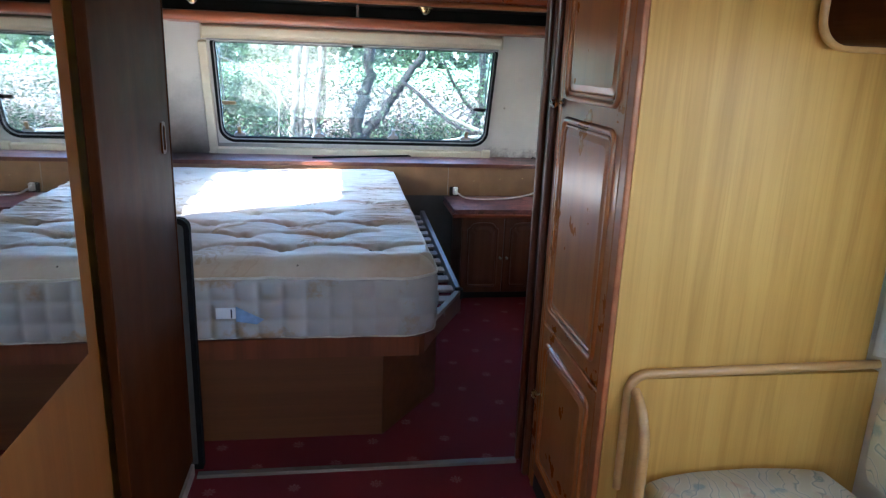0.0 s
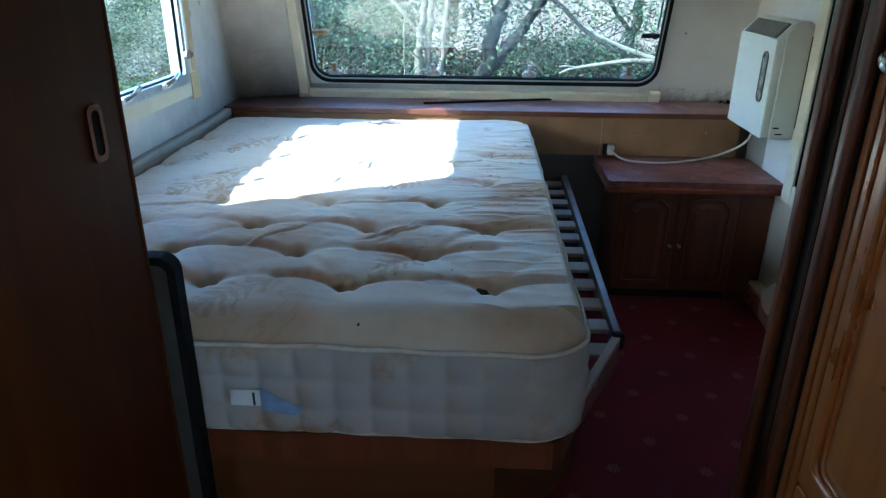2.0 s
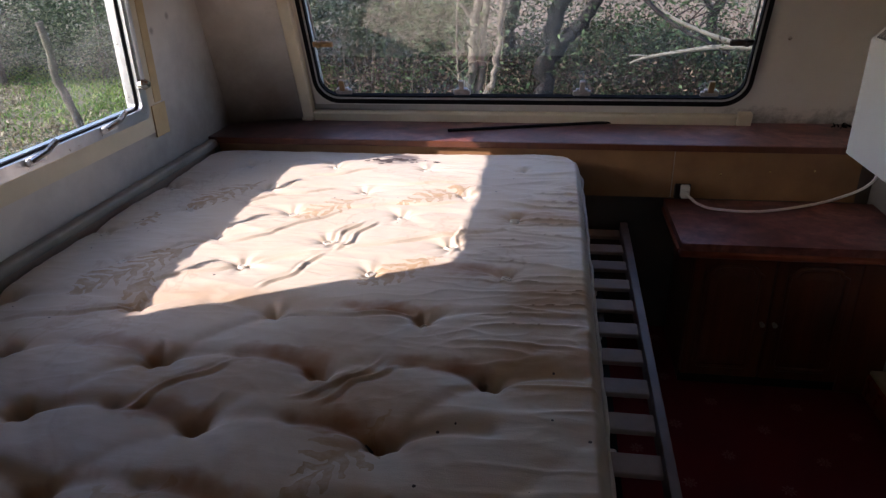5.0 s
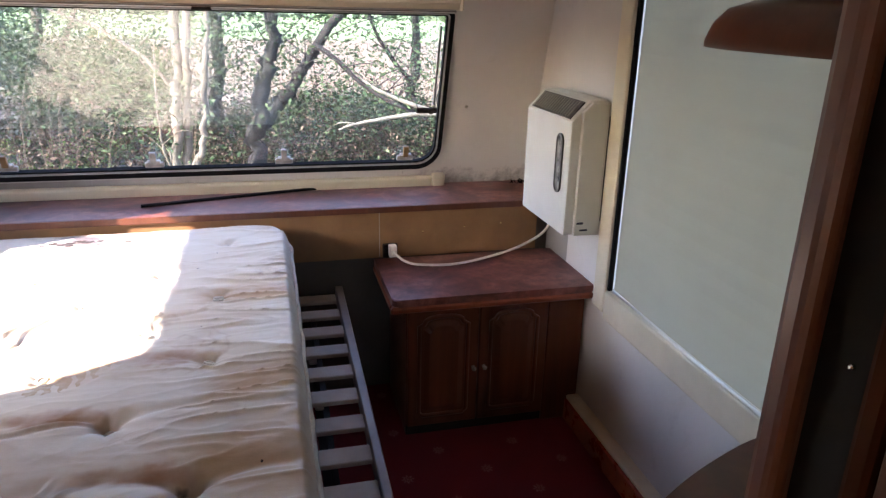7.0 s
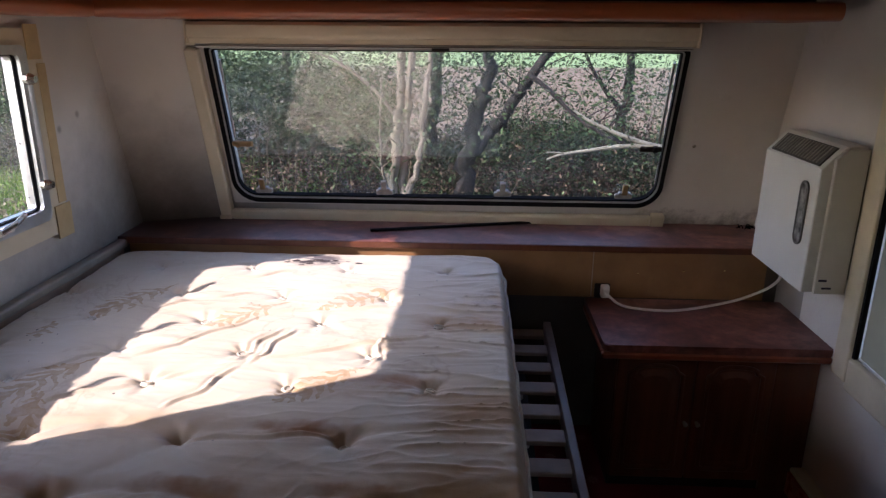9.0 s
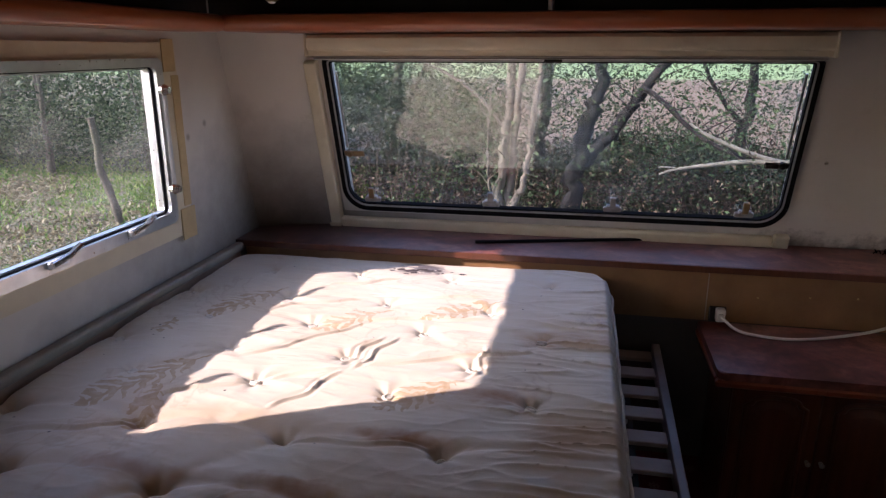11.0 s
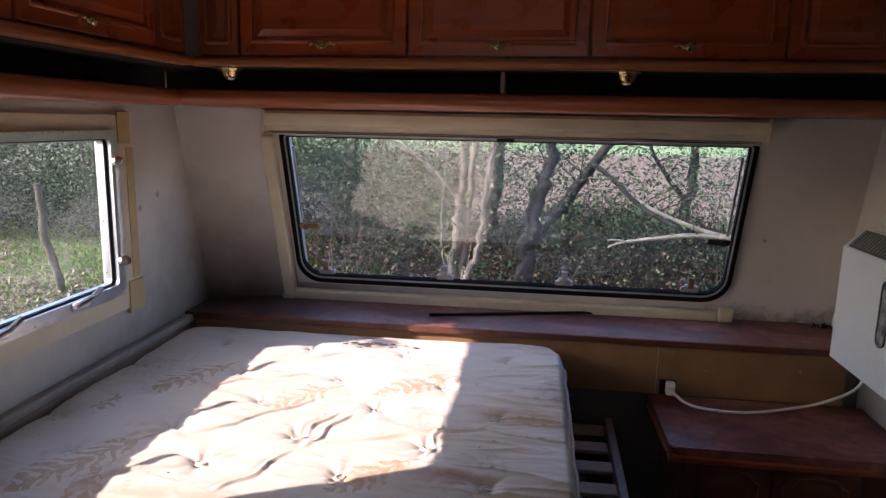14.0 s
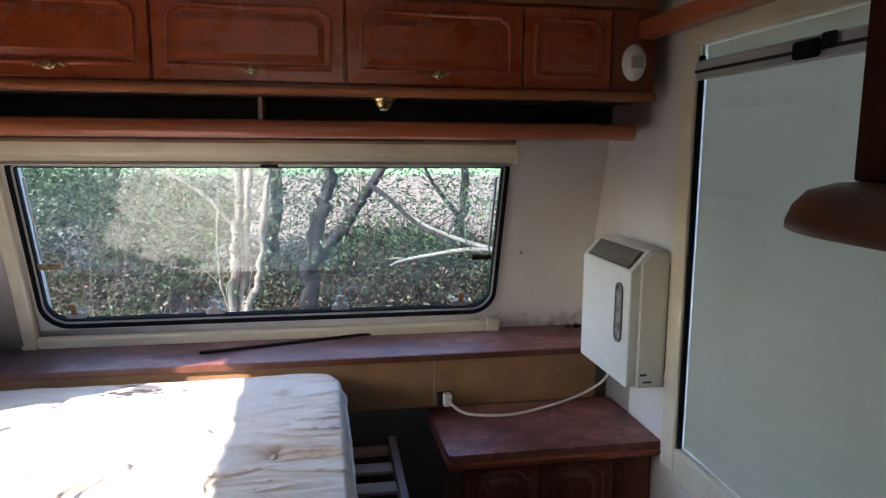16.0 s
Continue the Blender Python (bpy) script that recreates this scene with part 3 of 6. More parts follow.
def earth():
    """Ground: rough grass by the van, leaf litter under the trees, bare field, then a green field."""
    s = Mat("ground_cover", 0.95)
    x, y, _ = s.axes()
    wob = s.math("ADD", y, s.math("MULTIPLY", s.math("SUBTRACT", s.noise(0.25, 4, 0.6), 0.5), 5.0))
    f = s.math("DIVIDE", wob, 100.0)
    grass = s.mix(s.ramp(s.noise(14, 6, 0.75), (0.35, 0.0), (0.65, 1.0)), (0.055, 0.075, 0.022), (0.30, 0.25, 0.16))
    litter = s.mix(s.noise(9, 6, 0.75), (0.03, 0.022, 0.016), (0.10, 0.07, 0.05))
    soil = s.mix(s.noise(1.2, 6, 0.7), (0.17, 0.112, 0.068), (0.25, 0.170, 0.105))
    field = s.mix(s.noise(0.2, 5, 0.6), (0.20, 0.30, 0.10), (0.27, 0.36, 0.15))
    c = s.mix(s.math("MULTIPLY", s.ramp(f, (0.055, 0.0), (0.075, 1.0)), s.ramp(s.math("DIVIDE", s.math("ADD", x, 10.0), 20.0), (0.30, 0.0), (0.36, 1.0))), grass, litter)
    c = s.mix(s.math("MULTIPLY", s.ramp(f, (0.125, 0.0), (0.15, 1.0)), s.ramp(s.math("DIVIDE", s.math("ADD", x, 20.0), 40.0), (0.33, 0.0), (0.40, 1.0))), c, soil)
    c = s.mix(s.ramp(f, (0.45, 0.0), (0.50, 1.0)), c, field)
    s.color(c)
    return s.bump(s.noise(12, 6, 0.7), 0.9, 0.05).m


EARTH = earth()


# ---- shell of the van ----
LEFT, RIGHT, BACK, TOP = -0.925, 1.168, -2.0, 1.93


def rear_y(x, z):
    """The bowed, inward-leaning end wall."""
    bow = 0.10 * max(0.0, (-0.62 - x) / 0.305) ** 1.3
    low, lean = 4.005 - bow, 0.33 - 0.55 * bow + (0.06 * max(0.0, (x - 0.86) / 0.3))
    return low - (lean - 0.12 * max(0.0, (x - 0.86) / 0.3)) * (z - 0.65)


def wall_rear():
    bm = bmesh.new()
    xs = [LEFT - 0.04, LEFT, -0.85, -0.78, -0.70, -0.62, -0.60, 0.1, 0.815, 0.86, 0.95, 1.05, RIGHT, RIGHT + 0.04]
    zs = [-0.05, 0.30, 0.65, 0.715, 0.97, 1.235, 1.5, TOP + 0.05]
    grid = {}
    for k, off in ((0, 0.0), (1, 0.045)):
        for i, x in enumerate(xs):
            for j, z in enumerate(zs):
                grid[k, i, j] = bm.verts.new((x, rear_y(x, z) + off, z))
    hole = {(i, j) for i in (6, 7) for j in (3, 4)}
    nx, nz = len(xs) - 1, len(zs) - 1
    for i in range(nx):
        for j in range(nz):
            if (i, j) in hole:
                continue
            for k in (0, 1):
                bm.faces.new([grid[k, a, b] for a, b in ((i, j), (i + 1, j), (i + 1, j + 1), (i, j + 1))])
            for di, dj, ea, eb in ((-1, 0, (i, j), (i, j + 1)), (1, 0, (i + 1, j), (i + 1, j + 1)), (0, -1, (i, j), (i + 1, j)), (0, 1, (i, j + 1), (i + 1, j + 1))):
                p, q = i + di, j + dj
                if not (0 <= p < nx and 0 <= q < nz) or (p, q) in hole:
                    bm.faces.new([grid[0, *ea], grid[0, *eb], grid[1, *eb], grid[1, *ea]])
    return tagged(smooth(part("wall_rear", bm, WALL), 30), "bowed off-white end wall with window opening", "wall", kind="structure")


def wall_side(name, x0, x1, holes, label):
    """A long wall in the y direction with rectangular openings (y0, y1, z0, z1)."""
    bm = bmesh.new()
    y = BACK - 0.04
    for y0, y1, z0, z1 in sorted(holes):
        box(bm, x0, x1, y, y0, -0.05, TOP + 0.05)
        box(bm, x0, x1, y0, y1, -0.05, z0)
        box(bm, x0, x1, y0, y1, z1, TOP + 0.05)
        y = y1
    box(bm, x0, x1, y, 4.06, -0.05, TOP + 0.05)
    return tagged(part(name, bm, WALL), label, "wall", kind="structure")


SIDE_WINDOW = (2.42, 3.385, 0.80, 1.228)
RIGHT_WINDOW = (2.36, 3.29, 0.50, 1.535)
# opening for a window out of view, added to light the wardrobe
LOUNGE_L = (-1.60, -0.60, 0.88, 1.42)
LOUNGE_R = (0.10, 0.96, 0.88, 1.42)

wall_rear()
wall_side("wall_left", LEFT - 0.04, LEFT, [LOUNGE_L, SIDE_WINDOW], "off-white side wall with grimy vinyl facing")
wall_side("wall_right", RIGHT, RIGHT + 0.04, [RIGHT_WINDOW, LOUNGE_R], "off-white side wall with large blinded window")
bm = bmesh.new()
for x0, x1, z0, z1 in ((LEFT, -0.55, 0, TOP), (0.75, RIGHT, 0, TOP), (-0.55, 0.75, 0, 1.30), (-0.55, 0.75, 1.7, TOP)):
    box(bm, x0, x1, BACK - 0.04, BACK, z0, z1)
tagged(part("wall_front", bm, WALL), "off-white front wall of the van", "wall", kind="structure")
tagged(part("floor", boxed(LEFT - 0.04, RIGHT + 0.04, BACK - 0.04, 4.06, -0.06, 0.0), CARPET), "dark red carpet with small pale motifs", "floor", kind="structure")
tagged(part("ceiling", boxed(LEFT - 0.04, RIGHT + 0.04, BACK - 0.04, 4.06, TOP, TOP + 0.04), CEIL), "plain off-white ceiling", "ceiling", kind="structure")
# partition behind the sliding door and round the washroom
tagged(part("wall_partition", boxed(LEFT, -0.462, 1.955, 1.985, 0, TOP), BROWN), "brown veneered partition wall", "wall", kind="structure")
tagged(part("wall_washroom", boxed(-0.462, -0.452, -0.30, 1.955, 0, TOP), OAK), "washroom partition", "wall", kind="structure")
strip = bmesh.new()
prism(strip, [(1.948, 0.001), (1.955, 0.007), (1.975, 0.007), (1.982, 0.001)], "x", -0.39, 0.54)
tagged(part("trim_threshold", strip, STRIP), "worn metal threshold strip across the carpet", "threshold", kind="structure")


# ---- windows ----
def latch(parent, x, z, mat, s=1.0):
    """Window catch: base plate, lever and pin."""
    bm = box(bmesh.new(), x - 0.016 * s, x + 0.016 * s, -0.012, 0.0, z - 0.012, z + 0.006, 0.003)
    box(bm, x - 0.011 * s, x + 0.011 * s, -0.020, -0.004, z + 0.004, z + 0.016, 0.003)
    ob = part("catch", bm, mat, parent)
    part("lever", box(bmesh.new(), x - 0.005 * s, x + 0.005 * s, -0.024, -0.012, z + 0.008, z + 0.026 + 0.012 * s, 0.002), AMBER if x in (-0.62, 0.60) else ZINC, ob)
    return ob


def window_rear():
    lean = math.degrees(math.atan(0.33))
    root = thing("window_1", "large rear acrylic window in a black rubber seal", "window", pose(0.105, 3.985, 0.712, lean))
    root["kind"] = "structure"
    h, w = 0.552, 0.725
    n = 8
    part("rubber_seal", ring(bmesh.new(), rounded(-w, w, 0, h, (0.085, 0.085, 0.02, 0.02), n), rounded(-w + 0.013, w - 0.013, 0.015, h - 0.010, (0.073, 0.073, 0.014, 0.014), n), "y", -0.012, 0.02), RUBBER, root)
    part("inner_seal", ring(bmesh.new(), rounded(-w + 0.0182, w - 0.0182, 0.0212, h - 0.0152, (0.068, 0.068, 0.011, 0.011), n), rounded(-w + 0.023, w - 0.023, 0.027, h - 0.02, (0.063, 0.063, 0.008, 0.008), n), "y", -0.004, 0.0135), RUBBER, root)
    bm = bmesh.new()
    ring(bm, rounded(-w - 0.008, w + 0.008, -0.008, h + 0.008, 0.004, n), rounded(-w + 0.004, w - 0.004, 0.004, h - 0.004, (0.083, 0.083, 0.018, 0.018), n), "y", -0.004, 0.012)
    part("corner_filler", bm, WALL, root)
    part("window_frame", ring(bmesh.new(), rounded(-w + 0.0132, w - 0.0132, 0.0152, h - 0.0102, (0.0728, 0.0728, 0.0138, 0.0138), n), rounded(-w + 0.018, w - 0.018, 0.021, h - 0.015, (0.0682, 0.0682, 0.0112, 0.0112), n), "y", -0.008, 0.0135), RAILGREY, root, "grey inner rim")
    pane = part("pane", prism(bmesh.new(), rounded(-w + 0.018, w - 0.018, 0.018, h - 0.018, (0.068, 0.068, 0.01, 0.01), n), "y", 0.014, 0.018), PANE_REAR, root, "scratched acrylic pane with a dusty film")
    pane.visible_shadow = False
    for x in (-0.62, -0.205, 0.195, 0.60):
        latch(root, x, 0.047, ZINC, 1.8)
    for x, s in ((-w + 0.05, 1), (w - 0.05, -1)):
        bm = bmesh.new()
        tube(bm, [(x - s * 0.012, 0.0, 0.24), (x - s * 0.012, 0.0, h - 0.05)], 0.004, 6)
        part("stay_arm", bm, ALU, root)
        bm = box(bmesh.new(), min(x - s * 0.02, x + s * 0.05), max(x - s * 0.02, x + s * 0.05), -0.022, -0.012, 0.215, 0.235, 0.004)
        lathe(bm, [(0.011, 0), (0.011, 0.012), (0.006, 0.016)], Matrix.Translation((x, -0.012, 0.225)) @ pose(0, 0, 0, 90), 12)
        part("stay_knob", bm, AMBER if s > 0 else DARK, root)
    # cream surround: upright strip on one side and the lower rail of the blind
    part("side_channel", boxed(-w - 0.055, -w - 0.014, -0.034, -0.002, -0.055, h - 0.01, 0.004), CREAM, root)
    part("lower_rail", boxed(-w - 0.015, w - 0.028, -0.036, -0.012, -0.066, -0.022, 0.005), CREAM, root)
    part("rail_end", boxed(w - 0.027, w + 0.018, -0.04, -0.012, -0.068, -0.014, 0.004), CREAM, root)
    part("rail_end", boxed(-w - 0.058, -w - 0.016, -0.042, -0.035, -0.066, -0.04, 0.003), CREAM, root)
    return root


def window_side():
    y0, y1, z0, z1 = SIDE_WINDOW
    root = thing("window_2", "side acrylic window with pale rim and cream surround", "window", pose(LEFT, (y0 + y1) / 2, z0, 0, 0, 90))
    root["kind"] = "structure"
    w, h, n = (y1 - y0) / 2, z1 - z0, 5
    part("surround", ring(bmesh.new(), rounded(-w - 0.06, w + 0.085, -0.055, h + 0.045, 0.005, n), rounded(-w, w, 0, h, 0.02, n), "y", -0.012, 0.0), CREAM, root)
    part("window_frame", ring(bmesh.new(), rounded(-w - 0.006, w + 0.006, -0.006, h + 0.006, 0.022, n), rounded(-w + 0.024, w - 0.024, 0.024, h - 0.016, 0.016, n), "y", -0.022, 0.016), ALU, root)
    part("rubber_seal", ring(bmesh.new(), rounded(-w + 0.0225, w - 0.0225, 0.0225, h - 0.0145, 0.016, n), rounded(-w + 0.026, w - 0.026, 0.026, h - 0.0185, 0.012, n), "y", -0.012, 0.0125), RUBBER, root)
    part("inner_rim", ring(bmesh.new(), rounded(-w + 0.0262, w - 0.0262, 0.0262, h - 0.0187, 0.012, n), rounded(-w + 0.030, w - 0.030, 0.030, h - 0.022, 0.010, n), "y", -0.004, 0.0125), ALU, root, "bright inner rim")
    pane = part("pane", prism(bmesh.new(), rounded(-w + 0.026, w - 0.026, 0.026, h - 0.018, 0.012, n), "y", 0.013, 0.017), PANE_SIDE, root, "streaky acrylic pane")
    pane.visible_shadow = False
    for x in (-0.25, 0.02, 0.29):
        bm = box(bmesh.new(), x - 0.03, x + 0.03, -0.034, -0.022, 0.006, 0.024, 0.004)
        arm = part("catch", bm, WHITE, root)
        bm = bmesh.new()
        tube(bm, [(x - 0.025, -0.036, 0.018), (x + 0.01, -0.05, 0.03), (x + 0.045, -0.052, 0.045)], 0.007, 8)
        part("lever", bm, CHROME, arm)
    bm = bmesh.new()
    tube(bm, [(w - 0.014, -0.032, 0.10), (w - 0.014, -0.032, h - 0.08)], 0.006, 8)
    part("stay_arm", bm, ALU, root)
    for z in (0.09, h - 0.075):
        part("stay_knob", lathe(bmesh.new(), [(0.014, 0), (0.016, 0.012), (0.009, 0.026)], Matrix.Translation((w - 0.014, -0.022, z)) @ pose(0, 0, 0, 90), 12), CHROME, root)
    part("tape", boxed(w + 0.052, w + 0.088, -0.0145, -0.0125, 0.025, h - 0.04, 0.001), TAPE, root, "yellowed tape down the frame")
    part("tape", boxed(w + 0.03, w + 0.10, -0.016, -0.0125, -0.07, 0.02, 0.001), TAPE, root, "yellowed tape at the frame corner")
    part("tape", boxed(w + 0.02, w + 0.075, -0.016, -0.0125, h - 0.03, h + 0.055, 0.001), TAPE, root, "yellowed tape at the frame corner")
    return root


def window_right():
    y0, y1, z0, z1 = RIGHT_WINDOW
    root = thing("window_3", "wide side window covered by a pale pleated blind", "window", pose(RIGHT, (y0 + y1) / 2, z0, 0, 0, -90))
    root["kind"] = "structure"
    w, h = (y1 - y0) / 2, z1 - z0
    # local x runs towards the camera
    part("frame_upright", boxed(-w - 0.072, -w - 0.004, -0.020, 0.0, -0.075, h + 0.07, 0.006, 2), CREAM, root)
    part("frame_rail", boxed(-w - 0.003, w + 0.07, -0.020, 0.0, -0.090, -0.004, 0.006, 2), CREAM, root)
    part("frame_head", boxed(-w - 0.003, w + 0.07, -0.030, 0.0, h - 0.006, h + 0.075, 0.008, 2), CREAM, root)
    part("frame_upright", boxed(w + 0.004, w + 0.07, -0.020, 0.0, -0.003, h + 0.011, 0.006, 2), CREAM, root)
    part("blind_channel", boxed(-w - 0.003, -w + 0.006, -0.012, 0.0, -0.003, h - 0.03, 0.0), RUBBER, root)
    bm = bmesh.new()
    rows, cols = 40, 4
    vs = [[bm.verts.new((-w + 0.008 + (2 * w - 0.01) * c / cols, 0.004 + 0.0004 * (1 if r % 2 else -1) - 0.010 * math.sin(math.pi * c / cols), 0.001 + (h - 0.009) * r / rows)) for c in range(cols + 1)] for r in range(rows + 1)]
    for r in range(rows):
        for c in range(cols):
            bm.faces.new((vs[r][c], vs[r][c + 1], vs[r + 1][c + 1], vs[r + 1][c]))
    bmesh.ops.solidify(bm, geom=bm.faces[:], thickness=0.002)
    part("blind", bm, BLIND, root, "pale grey blind drawn over the window")
    part("blind_rail", boxed(-w, w, -0.022, -0.0105, h - 0.090, h - 0.044, 0.004), RAILGREY, root)
    part("rail_groove", boxed(-w, w, -0.0240, -0.0222, h - 0.073, h - 0.066), DARK, root)
    bm = box(bmesh.new(), -0.10, -0.03, -0.038, -0.0245, h - 0.086, h - 0.052, 0.005)
    box(bm, -0.03, 0.01, -0.032, -0.0245, h - 0.074, h - 0.044, 0.004)
    part("blind_clip", bm, RUBBER, root)
    pane = part("pane", boxed(-w, w, 0.028, 0.032, 0, h), PANE_SIDE, root)
    pane.visible_shadow = False
    return root


def lounge_window(name, m, w, h):
    root = thing(name, "unseen lounge window with cream surround", "window", m)
    root["kind"] = "structure"
    part("surround", ring(bmesh.new(), rounded(-w - 0.05, w + 0.05, -0.05, h + 0.05, 0.01, 4), rounded(-w, w, 0, h, 0.02, 4), "y", -0.015, 0.0), CREAM, root)
    pane = part("pane", boxed(-w, w, 0.015, 0.019, 0, h), PANE_SIDE, root)
    pane.visible_shadow = False
    return root


window_rear()
window_side()
window_right()
lounge_window("window_4", pose(RIGHT, (LOUNGE_R[0] + LOUNGE_R[1]) / 2, LOUNGE_R[2], 0, 0, -90), (LOUNGE_R[1] - LOUNGE_R[0]) / 2, 0.54)
# left and front lounge windows are out of view, added to let light in
lounge_window("window_6", pose(LEFT, (LOUNGE_L[0] + LOUNGE_L[1]) / 2, LOUNGE_L[2], 0, 0, 90), (LOUNGE_L[1] - LOUNGE_L[0]) / 2, 0.54)
lounge_window("window_5", pose(0.1, BACK, 1.30, 0, 0, 180), 0.65, 0.4)


def roller_blind():
    root = thing("roller_blind", "rolled-up cream blind cassette above the rear window", "blind", pose(0.094, 3.775, 1.238))
    bm = bmesh.new()
    prism(bm, [(0.034, -0.002), (-0.010, -0.002), (-0.014, 0.012), (-0.022, 0.015), (-0.028, 0.024), (-0.028, 0.050), (-0.018, 0.060), (0.034, 0.064)], "x", -0.738, 0.738)
    smooth(part("cassette", bm, CREAM, root), 35)
    part("bottom_bar", boxed(-0.722, 0.728, -0.014, 0.004, -0.014, -0.003, 0.003), BAR, root, "pale grey bottom bar")
    part("bar_groove", boxed(-0.722, 0.728, -0.0155, -0.0142, -0.0095, -0.0075), HEATER_GREY, root)
    part("pull_tab", boxed(-0.022, 0.030, -0.020, -0.0158, -0.021, -0.011, 0.002), DARK, root, "dark pull tab")
    for x in (-0.746, 0.7385):
        part("end_cap", boxed(x, x + 0.0075, -0.030, 0.034, -0.006, 0.064, 0.003), CREAM, root)
    return root


roller_blind()


# ---- bedroom: bed and mattress ----
def bed_base():
    root = thing("platform_bed", "fixed caravan bed with slatted base and veneered plinth", "bed", pose(0, 0, 0))
    edge = [(-0.90, 2.065), (0.235, 2.065), (0.425, 2.43), (0.445, 3.715), (-0.90, 3.715)]
    top = 0.372
    part("front_board", prism(bmesh.new(), [(-0.90, 2.05), (0.245, 2.05), (0.262, 2.068), (-0.90, 2.068)], "z", 0.318, top + 0.006), CABINET, root)
    part("corner_board", prism(bmesh.new(), [(0.246, 2.049), (0.434, 2.424), (0.416, 2.433), (0.2635, 2.069)], "z", 0.318, top + 0.006), CABINET, root)
    part("plinth", prism(bmesh.new(), [(-0.90, 2.15), (0.145, 2.15), (0.153, 2.166), (-0.90, 2.166)], "z", 0.0, 0.317), PINE, root)
    part("plinth_corner", prism(bmesh.new(), [(0.1465, 2.149), (0.352, 2.428), (0.336, 2.44), (0.1545, 2.167)], "z", 0.0, 0.317), PINE, root)
    # plinth side and inner rail are near-black: underbed shade put into the colour
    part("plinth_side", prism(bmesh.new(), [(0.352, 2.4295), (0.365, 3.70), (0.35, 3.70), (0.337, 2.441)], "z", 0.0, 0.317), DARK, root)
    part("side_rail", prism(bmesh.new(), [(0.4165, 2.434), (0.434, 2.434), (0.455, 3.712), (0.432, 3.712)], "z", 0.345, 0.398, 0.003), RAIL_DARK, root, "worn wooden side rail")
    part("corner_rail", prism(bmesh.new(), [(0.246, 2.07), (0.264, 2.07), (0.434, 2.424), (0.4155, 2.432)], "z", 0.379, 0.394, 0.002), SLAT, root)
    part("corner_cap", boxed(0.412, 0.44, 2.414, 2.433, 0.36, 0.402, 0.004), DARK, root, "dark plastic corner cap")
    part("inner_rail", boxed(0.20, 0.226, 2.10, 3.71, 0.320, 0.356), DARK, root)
    pitch = 0.1165
    for k in range(14):
        y = 3.677 - pitch * k
        if y < 2.12:
            break
        x1 = 0.43 if y > 2.46 else 0.262 + (y - 2.07) * 0.44
        part("slat", boxed(-0.88, x1, y - 0.027, y + 0.027, 0.362, 0.374, 0.002), SLAT, root)
    for k in range(4):
        y = 3.35 - 0.227 * k
        part("slat_holder", boxed(0.325, 0.345, y - 0.02, y + 0.012, 0.33, 0.3605, 0.003), WHITE, root)
    return root


BUTTONS = []
for i, y in enumerate((2.22, 2.37, 2.52, 2.69, 2.87, 3.015, 3.18, 3.345, 3.56)):
    for k in range(5):
        x = (0.125 if i % 2 == 0 else -0.012) - 0.279 * k
        if x > -0.85:
            BUTTONS.append((x, y))
MX0, MX1, MY0, MY1, MZ0, MZ1 = -0.893, 0.298, 2.052, 3.718, 0.381, 0.596


# folds in the cover: ends of each, as the cloth was dragged
FOLDS = [(-0.62, 2.76, -0.28, 2.953), (-0.28, 2.953, 0.13, 3.117), (-0.53, 2.955, -0.31, 3.20), (-0.31, 3.225, 0.0, 3.285), (-0.60, 3.23, -0.36, 3.36), (-0.34, 3.40, -0.03, 3.44),
         (-0.82, 2.60, -0.55, 2.70), (-0.30, 2.67, -0.02, 2.70), (-0.28, 2.96, -0.235, 3.13), (-0.25, 2.95, -0.205, 3.13), (0.0, 2.96, 0.005, 3.12), (-0.36, 2.77, -0.28, 2.94),
         (-0.17, 2.44, -0.05, 2.56), (-0.13, 2.43, -0.02, 2.54), (-0.50, 3.45, -0.30, 3.55), (-0.42, 2.38, -0.29, 2.52), (-0.70, 2.88, -0.56, 3.01)]


